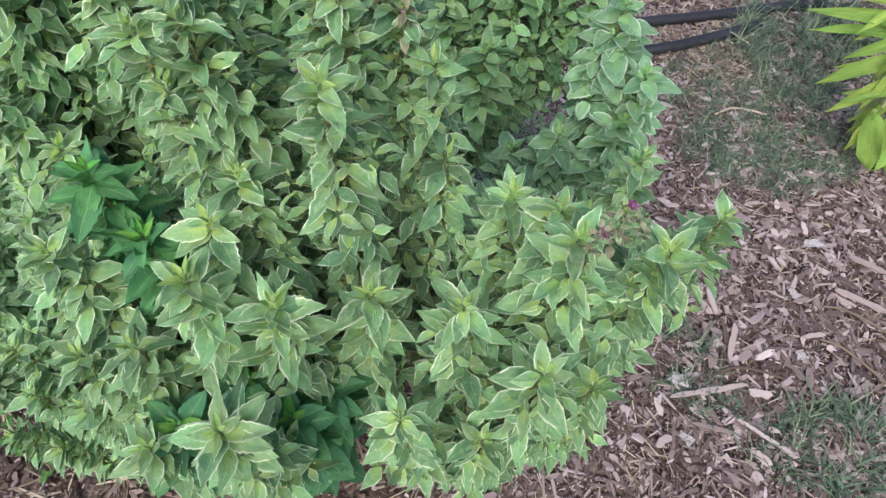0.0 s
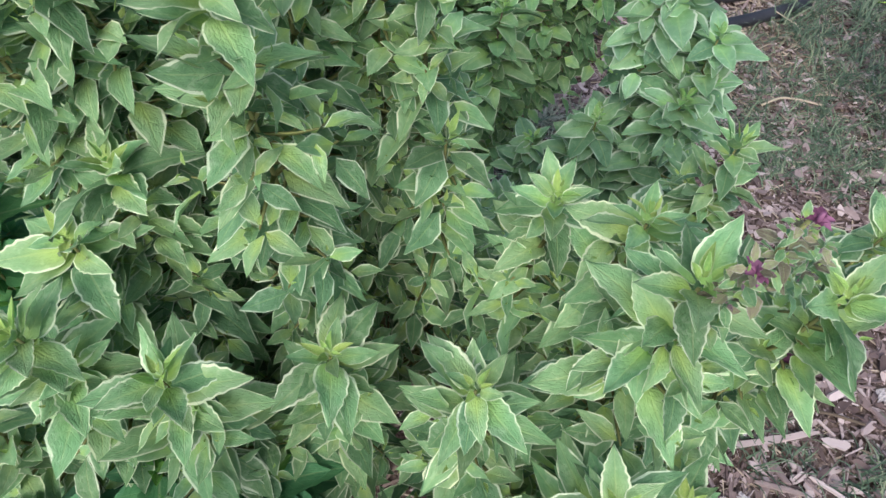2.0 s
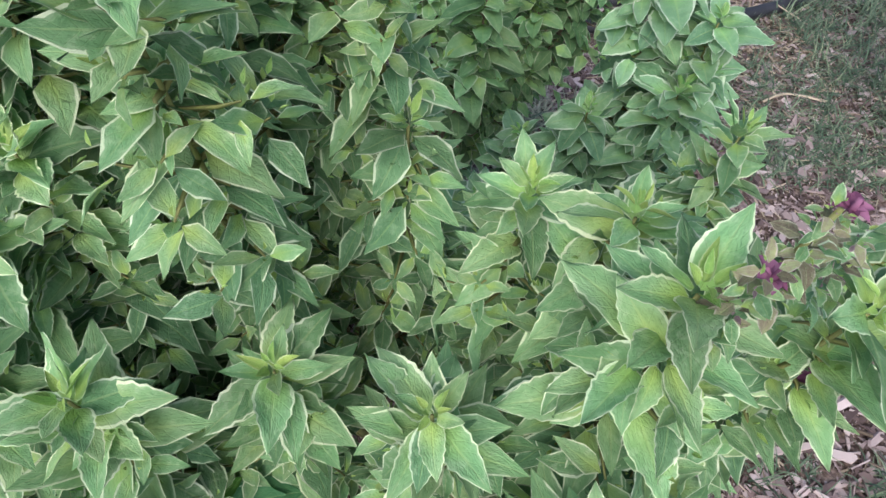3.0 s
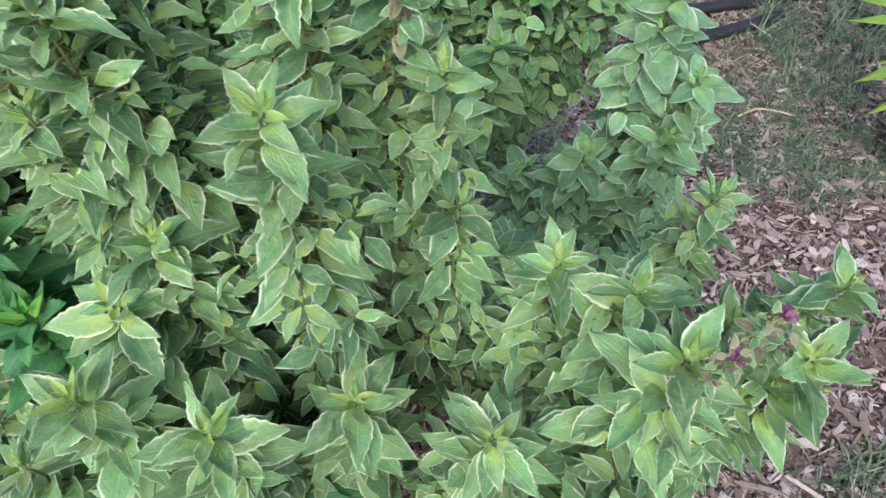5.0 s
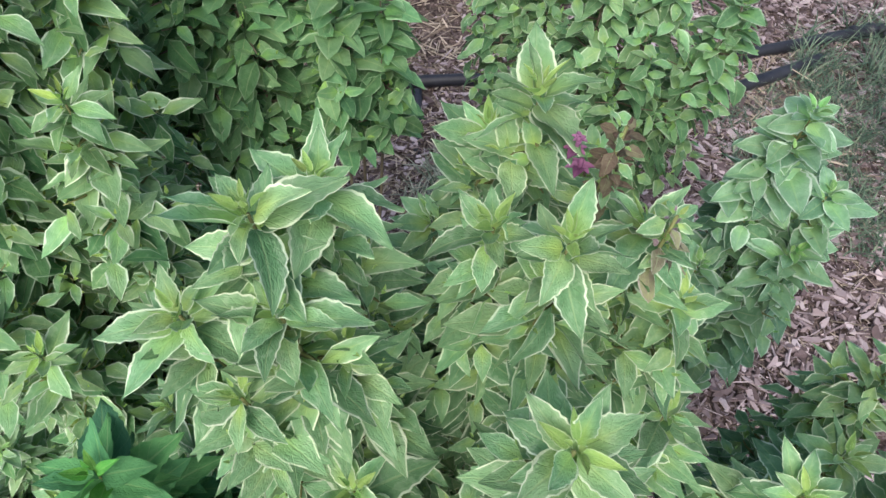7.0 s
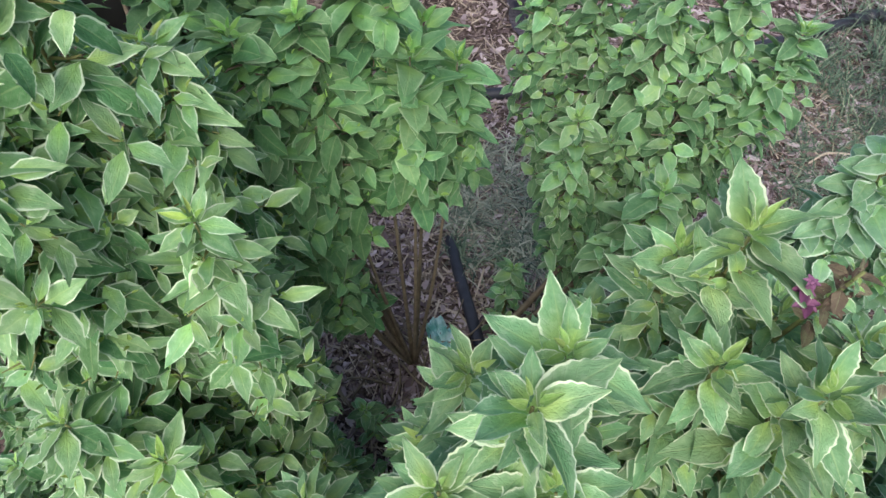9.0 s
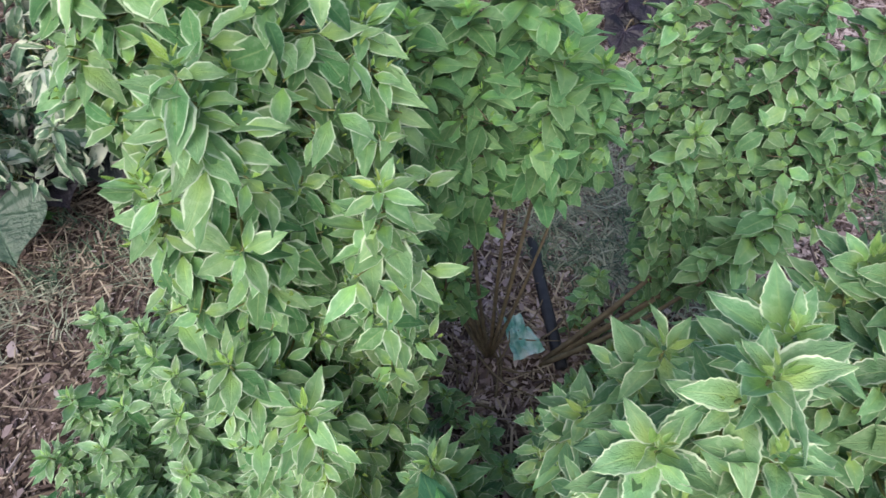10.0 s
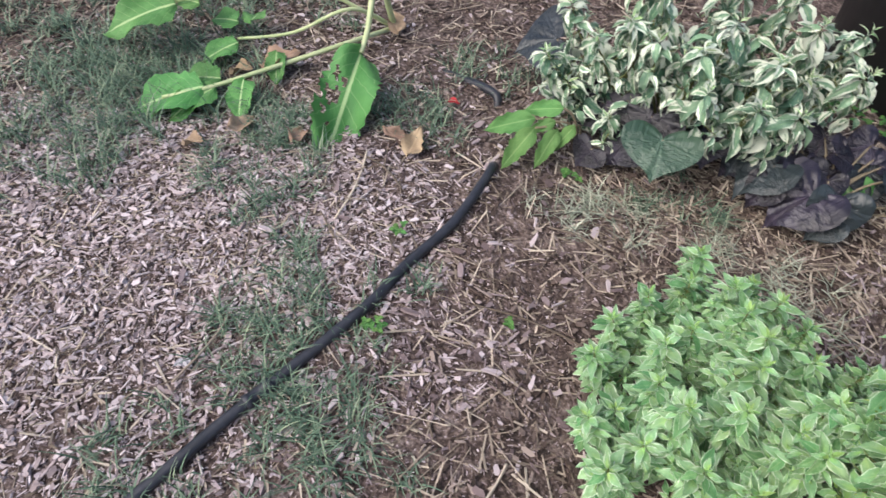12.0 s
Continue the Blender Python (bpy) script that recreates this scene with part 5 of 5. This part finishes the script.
# yellow-green clump at the path
Y0 = (0.80, 0.92, 0.0)
clump = thing("yellow_green_plant", Y0, "yellow-green broad-bladed plant at the edge of the path", "plant")
clump_forms = (blade_shape(0.06, 0.35, 0.7, nu=6, nv=10, wave=0.02, form=(0.6, 1.0)), blade_shape(0.085, 0.3, 0.8, nu=6, nv=10, wave=0.03, form=(0.55, 0.95), jag=0.04),
               blade_shape(0.14, 0.25, 0.5, nu=6, nv=10, wave=0.04, form=(0.6, 0.85), jag=0.04))
for x, y, z, tx, ty, tz, wide in ((0.743, 0.970, 0.246, 0.560, 0.930, 0.298, 0),
                                  (0.748, 0.930, 0.216, 0.594, 0.900, 0.182, 1),
                                  (0.743, 0.900, 0.200, 0.613, 0.860, 0.152, 1),
                                  (0.712, 0.900, 0.222, 0.665, 0.850, 0.139, 0),
                                  (0.695, 0.860, 0.153, 0.724, 0.800, 0.030, 2),
                                  (0.735, 0.870, 0.152, 0.767, 0.800, 0.030, 2),
                                  (0.718, 0.970, 0.288, 0.629, 0.930, 0.266, 1),
                                  (0.716, 0.880, 0.174, 0.624, 0.860, 0.179, 0),
                                  (0.783, 0.860, 0.104, 0.735, 0.810, 0.053, 2),
                                  (0.762, 0.900, 0.176, 0.665, 0.850, 0.100, 0),
                                  (0.759, 0.950, 0.240, 0.633, 0.920, 0.218, 1),
                                  (0.758, 0.860, 0.176, 0.766, 0.800, 0.075, 2),
                                  (0.753, 1.000, 0.246, 0.635, 0.980, 0.308, 1),
                                  (0.769, 0.900, 0.225, 0.722, 0.840, 0.149, 2),
                                  (0.792, 0.860, 0.152, 0.835, 0.800, 0.030, 2),
                                  (0.715, 0.920, 0.251, 0.680, 0.880, 0.178, 1)):
    st = part("stem", *stalk((Y0[0] + (x - 0.8) * 0.3, Y0[1] + (y - 0.9) * 0.3, 0.0), (x + 0.02, y, z), 0.0035), STALK, clump)
    for k in range(2):
        end = Vector((tx, ty, tz)).lerp(Vector((x, y, z)), 0.03 + 0.30 * k) + Vector((0.02 + rng.uniform(-0.03, 0.03) * k, rng.uniform(-0.05, 0.05) * k, rng.uniform(-0.05, 0.03) * k))
        vs, fs, us = aimed((x + 0.02, y, z - 0.03 * k), end, (-0.35 + rng.uniform(-0.4, 0.4), -0.5 + rng.uniform(-0.4, 0.4), 0.8), clump_forms[wide])
        part("leaf", vs, fs, YELLOW, st, uvs=us, base=clump["seat"])


# ---- flower spikes ----
def spike(x, y, z, high, mat, seed, lean=(0, 0)):
    r = random.Random(seed)
    lots = [tube([(x, y, z - 0.002), (x + lean[0] * 0.5, y + lean[1] * 0.5, z + high * 0.5), (x + lean[0], y + lean[1], z + high)], [0.0010, 0.0009, 0.0006], 5)]
    for k in range(int(high / 0.0055) + 1):
        f = k * 0.0055 / high
        c = Vector((x + lean[0] * f, y + lean[1] * f, z + k * 0.0055))
        for j in range(6):
            a = j * 1.047 + k * 0.5 + r.uniform(-0.2, 0.2)
            o = Vector((math.cos(a), math.sin(a), 0.5)) * r.uniform(0.003, 0.0055) * (1.15 - 0.6 * f)
            vs, fs, us = aimed(c, c + o, (0, 0, 1), blade_shape(0.38, 0.6, 0.6, nu=4, nv=4))
            lots.append((vs, fs))
    return join(lots), mat


def flowers(name, label, lots):
    p = lots[0]
    root = thing(name, (p[0], p[1], p[2] - 0.03), label, "flower")
    for x, y, z, high, mat, seed in lots:
        lot, m = spike(x, y, z, high, mat, seed)
        part("flower_spike", lot[0], lot[1], m, root)


def bract_head(root, at, up, size, pairs, kinds):
    """A fading flower head: tiers of small leafy bracts."""
    out = []
    rosette(out, 0, at, up, size, pairs)
    lots = {}
    for _, kind, m, _ in out:
        mats = kinds if rng.random() < 0.55 else VAR
        lots.setdefault(mats[kind].name, [mats[kind]]).append(leaf_mesh(ROUND[kind][rng.randrange(3)], m @ Matrix.Scale(0.8, 4)))
    for made in lots.values():
        vs, fs, us = join(made[1:])
        part("bract", vs, fs, made[0], root, uvs=us)


def flower_head(label, base, heads, blooms, kinds):
    root = thing("basil_flower", base, label, "flower", "basil flowers")
    part("stem", *tube([base, heads[0][0]], [0.0012, 0.0007], 5), STEM, root)
    for at, up, size, pairs in heads:
        bract_head(root, at, up, size, pairs, kinds)
    for x, y, z, high, seed in blooms:
        lot, m = spike(x, y, z, high, FLOWER, seed)
        part("bloom", lot[0], lot[1], m, root)


def stacked(x, y, z0, z1, size, tilt, n):
    """Places for tiers of bracts up a flower stem."""
    return [((x + tilt * 0.3 * k / n * 0.02, y, z1 + (z0 - z1) * k / (n - 1)), (tilt * (0.3 + 0.1 * (k % 2)), -0.25, 1), size * (0.75 + 0.4 * k / n), 5) for k in range(n)]


flower_head("fading basil flower head with brown seed bracts", (-0.038, 0.421, 0.63), stacked(-0.034, 0.418, 0.674, 0.707, 0.0135, 0.3, 6),
            [(-0.049, 0.419, 0.694, 0.007, 62), (-0.047, 0.416, 0.688, 0.005, 72)], SEED)
flower_head("fading basil flower head with pinkish grey bracts", (-0.016, 0.396, 0.62), stacked(-0.016, 0.394, 0.662, 0.688, 0.0165, 0.3, 5), [], BRACTS)
flower_head("fading basil flower head with purple and green bracts", (0.110, 0.259, 0.59), stacked(0.116, 0.259, 0.618, 0.652, 0.0095, 0.3, 8) + stacked(0.104, 0.250, 0.612, 0.642, 0.0095, -0.4, 6) + stacked(0.130, 0.264, 0.612, 0.638, 0.0095, 0.6, 6),
            [(0.121, 0.262, 0.648, 0.004, 65), (0.108, 0.252, 0.634, 0.004, 66)], BRACTS)
flowers("basil_flower", "small purple basil flower cluster", [(0.165, 0.268, 0.540, 0.008, FLOWER, 67)])
flowers("basil_flower", "small purple basil flower cluster", [(0.196, 0.298, 0.542, 0.008, FLOWER, 68)])


# ---- litter, twigs, weeds ----
def crumple(cx, cy, w, h, seed, mat, name, label, lift=0.012, turn=0.4, rough=0.014):
    r = random.Random(seed)
    n, vs, fs = 9, [], []
    for j in range(n + 1):
        for i in range(n + 1):
            u, v = i / n - 0.5, j / n - 0.5
            x, y = u * w * (1 - 0.45 * (v + 0.5)), v * h
            z = lift + rough * (noise.noise((u * 5 + seed, v * 5, seed * 0.7)) + 0.6 * abs(math.sin(7 * u + 4 * v + seed))) + 0.004 * r.random()
            vs.append((cx + x * math.cos(turn) - y * math.sin(turn), cy + x * math.sin(turn) + y * math.cos(turn), max(z, 0.004) + lumps(cx, cy)))
    for j in range(n):
        for i in range(n):
            a = j * (n + 1) + i
            fs.append((a, a + 1, a + n + 2, a + n + 1))
    k = len(vs)
    vs += [(p[0], p[1], p[2] - 0.0008) for p in vs]
    fs += [tuple(reversed([q + k for q in f])) for f in list(fs)]
    return tagged(part(name, vs, fs, mat, smooth=False, base=(cx, cy, 0)), label, "litter")


crumple(-0.155, 0.706, 0.050, 0.068, 3, PAPER, "crumpled_wrapper", "crumpled pale blue-green wrapper lying between the stems", 0.016, 0.35)
crumple(0.635, 0.682, 0.040, 0.016, 5, SCRAP, "wood_scrap", "pale grey flat scrap lying on mulch", 0.008, 0.1, 0.002)
crumple(-1.17, -0.02, 0.030, 0.0136, 7, SCRAP, "wood_scrap", "pale grey flat scrap lying on mulch", 0.008, 0.8, 0.003)

for k, (x, y, w, h, a) in enumerate(((0.581, 0.583, 0.016, 0.020, 0.6), (0.562, 0.470, 0.018, 0.016, 0.2), (0.437, 0.485, 0.012, 0.012, 0.1), (0.368, 0.421, 0.034, 0.018, -0.3), (0.365, 0.332, 0.016, 0.022, 0.8))):
    crumple(x, y, w, h, 20 + k, SCRAP, "wood_scrap", "pale grey flat scrap lying on mulch", 0.010, a, 0.003)


def splinter(x0, y0, x1, y1, w):
    """A long flat splinter of wood with broken, pointed ends."""
    a, b = Vector((x0, y0, lumps(x0, y0) + 0.014)), Vector((x1, y1, lumps(x1, y1) + 0.014))
    d, r = (b - a).normalized(), random.Random(int(x0 * 1e4))
    side = Vector((-d.y, d.x, 0))
    vs, n = [], 7
    for low in (0.0, -0.005):
        for i in range(n):
            f = i / (n - 1)
            c = a.lerp(b, f) + Vector((0, 0, low)) + side * r.uniform(-0.1, 0.1) * w
            half = w * 0.5 * (0.35 if i in (0, n - 1) else r.uniform(0.8, 1.05))
            vs += [c - side * half, c + side * half + d * r.uniform(-0.3, 0.3) * w]
    fs, m = [], 2 * n
    for i in range(n - 1):
        q = 2 * i
        fs += [(q, q + 2, q + 3, q + 1), (m + q, m + q + 1, m + q + 3, m + q + 2), (q, m + q, m + q + 2, q + 2), (q + 1, q + 3, m + q + 3, m + q + 1)]
    fs += [(0, 1, m + 1, m), (m - 2, 2 * m - 2, 2 * m - 1, m - 1)]
    tagged(part("wood_splinter", vs, fs, PALE_CHIP, smooth=False, base=(x0, y0, 0)), "long pale wood splinter lying on mulch", "wood splinter", "wood splinters")


for sp in ((0.649, 0.593, 0.717, 0.551, 0.010), (0.352, 0.394, 0.470, 0.418, 0.008), (0.688, 0.657, 0.742, 0.626, 0.009), (0.472, 0.407, 0.505, 0.404, 0.012), (0.574, 0.502, 0.611, 0.509, 0.008), (0.321, 0.318, 0.344, 0.334, 0.011), (0.380, 0.356, 0.438, 0.343, 0.005), (0.447, 0.365, 0.520, 0.316, 0.004), (0.436, 0.578, 0.444, 0.536, 0.008), (0.471, 0.519, 0.450, 0.455, 0.010)):
    splinter(*sp)

tr = random.Random(77)
for k in range(26):
    a, q = tr.uniform(0, 6.28), tr.uniform(0.02, 0.13)
    x, y = -0.21 + q * math.cos(a), 0.66 + q * math.sin(a) * 0.8
    b, ln = tr.uniform(0, 6.28), tr.uniform(0.04, 0.14)
    p = [(x, y, lumps(x, y) + 0.008), (x + math.cos(b) * ln * 0.5, y + math.sin(b) * ln * 0.5, 0.012 + tr.random() * 0.03), (x + math.cos(b + 0.3) * ln, y + math.sin(b + 0.3) * ln, 0.01 + tr.random() * 0.04)]
    tagged(part("twig", *tube(smooth_path(p, 4), [0.0022 - 0.0015 * i / 8 for i in range(9)], 5), WOODY, base=(x, y, 0)), "thin brown dead twig lying under the basil", "twig", "dead twigs")
for x, y, dx, dy in ((-0.95, 0.40, 0.20, 0.10), (-1.36, 0.46, 0.13, 0.02), (-0.98, 0.62, 0.14, 0.05), (0.60, 0.50, 0.08, -0.06), (0.62, 0.56, 0.10, -0.05), (0.42, 0.43, 0.11, 0.01), (-1.25, 0.33, -0.10, 0.16),
                     (-1.15, -0.05, -0.05, 0.14), (0.52, 0.98, 0.10, 0.01), (-0.72, 0.25, 0.03, -0.12)):
    p = [(x + dx * f, y + dy * f + 0.012 * math.sin(4 * f), lumps(x + dx * f, y + dy * f) + 0.012) for f in (0, 0.33, 0.66, 1)]
    tagged(part("dry_stalk", *tube(smooth_path(p, 4), [0.0022] * 13, 5), STRAW, base=(x, y, 0)), "dry straw-coloured stalk lying on mulch", "stalk", "dry stalks")


def weed(x, y, size, count, seed):
    r = random.Random(seed)
    root = thing("weed", (x, y, lumps(x, y)), "small bright green weed in the mulch", "weed", "weeds")
    lots = []
    for k in range(count):
        a, q = r.uniform(0, 6.28), r.uniform(0.2, 1.0) * size
        c = Vector((x + q * math.cos(a), y + q * math.sin(a), lumps(x, y) + r.uniform(0.01, 0.035)))
        for j in range(3):
            t = a + j * 2.09
            o = Vector((math.cos(t), math.sin(t), 0.1)) * r.uniform(0.008, 0.013)
            lots.append(aimed(c, c + o, (0, 0, 1), blade_shape(0.42, 0.25, 0.3, 0.8, 0.6)))
    vs, fs, us = join(lots)
    part("foliage", vs, fs, WEED, root, uvs=us)


for x, y, s, c in ((-0.79, 1.36, 0.05, 22), (-0.70, 1.345, 0.05, 18), (-0.60, 1.36, 0.05, 16), (-0.50, 1.42, 0.06, 16), (-1.04, 0.75, 0.02, 5), (-1.03, 0.24, 0.025, 7), (-1.15, 0.39, 0.02, 5),
                   (-0.95, 0.92, 0.02, 5), (-0.89, 0.42, 0.012, 3), (-0.52, 0.26, 0.03, 8), (-0.60, 0.28, 0.03, 6)):
    weed(x, y, s, c, int(1000 * x + 77 * y))

# brown sticks that lean on the tub
for p in ([(-0.66, 1.30, 0.01), (-0.655, 1.345, 0.16), (-0.64, 1.36, 0.40)], [(-0.60, 1.33, 0.01), (-0.53, 1.36, 0.09), (-0.45, 1.33, 0.07)]):
    tagged(part("stick", *tube(smooth_path(p, 5), [0.004] * 11, 6), WOODY, base=p[0]), "thin brown stick leaning on the black tub", "stick", "sticks")

# large chips nearest the path's edge, each a piece of its own
chip_meshes = []
cr = random.Random(91)
for k in range(8):
    vs, fs = chip_lot(1, 0, 0.0001, 0, 0.0001, (0.012, 0.036), (0.004, 0.011), (0.002, 0.004), 900 + k)
    me = bpy.data.meshes.new("wood_chip")
    c = sum((Vector(v) for v in vs), Vector()) / len(vs)
    me.from_pydata([Vector(v) - c for v in vs], [], fs)
    me.materials.append(CHIP)
    chip_meshes.append(me)
for k in range(300):
    x, y = (cr.uniform(0.30, 0.70), cr.uniform(0.28, 0.85)) if k < 170 else (cr.uniform(-1.35, -0.70), cr.uniform(0.05, 0.75))
    ob = new("wood_chip", chip_meshes[cr.randrange(8)])
    ob.parent = ground
    ob.matrix_basis = pose(x, y, lumps(x, y) + 0.008, cr.gauss(0, 8), cr.gauss(0, 8), cr.uniform(0, 360)) @ Matrix.Scale(cr.uniform(0.7, 1.25), 4)
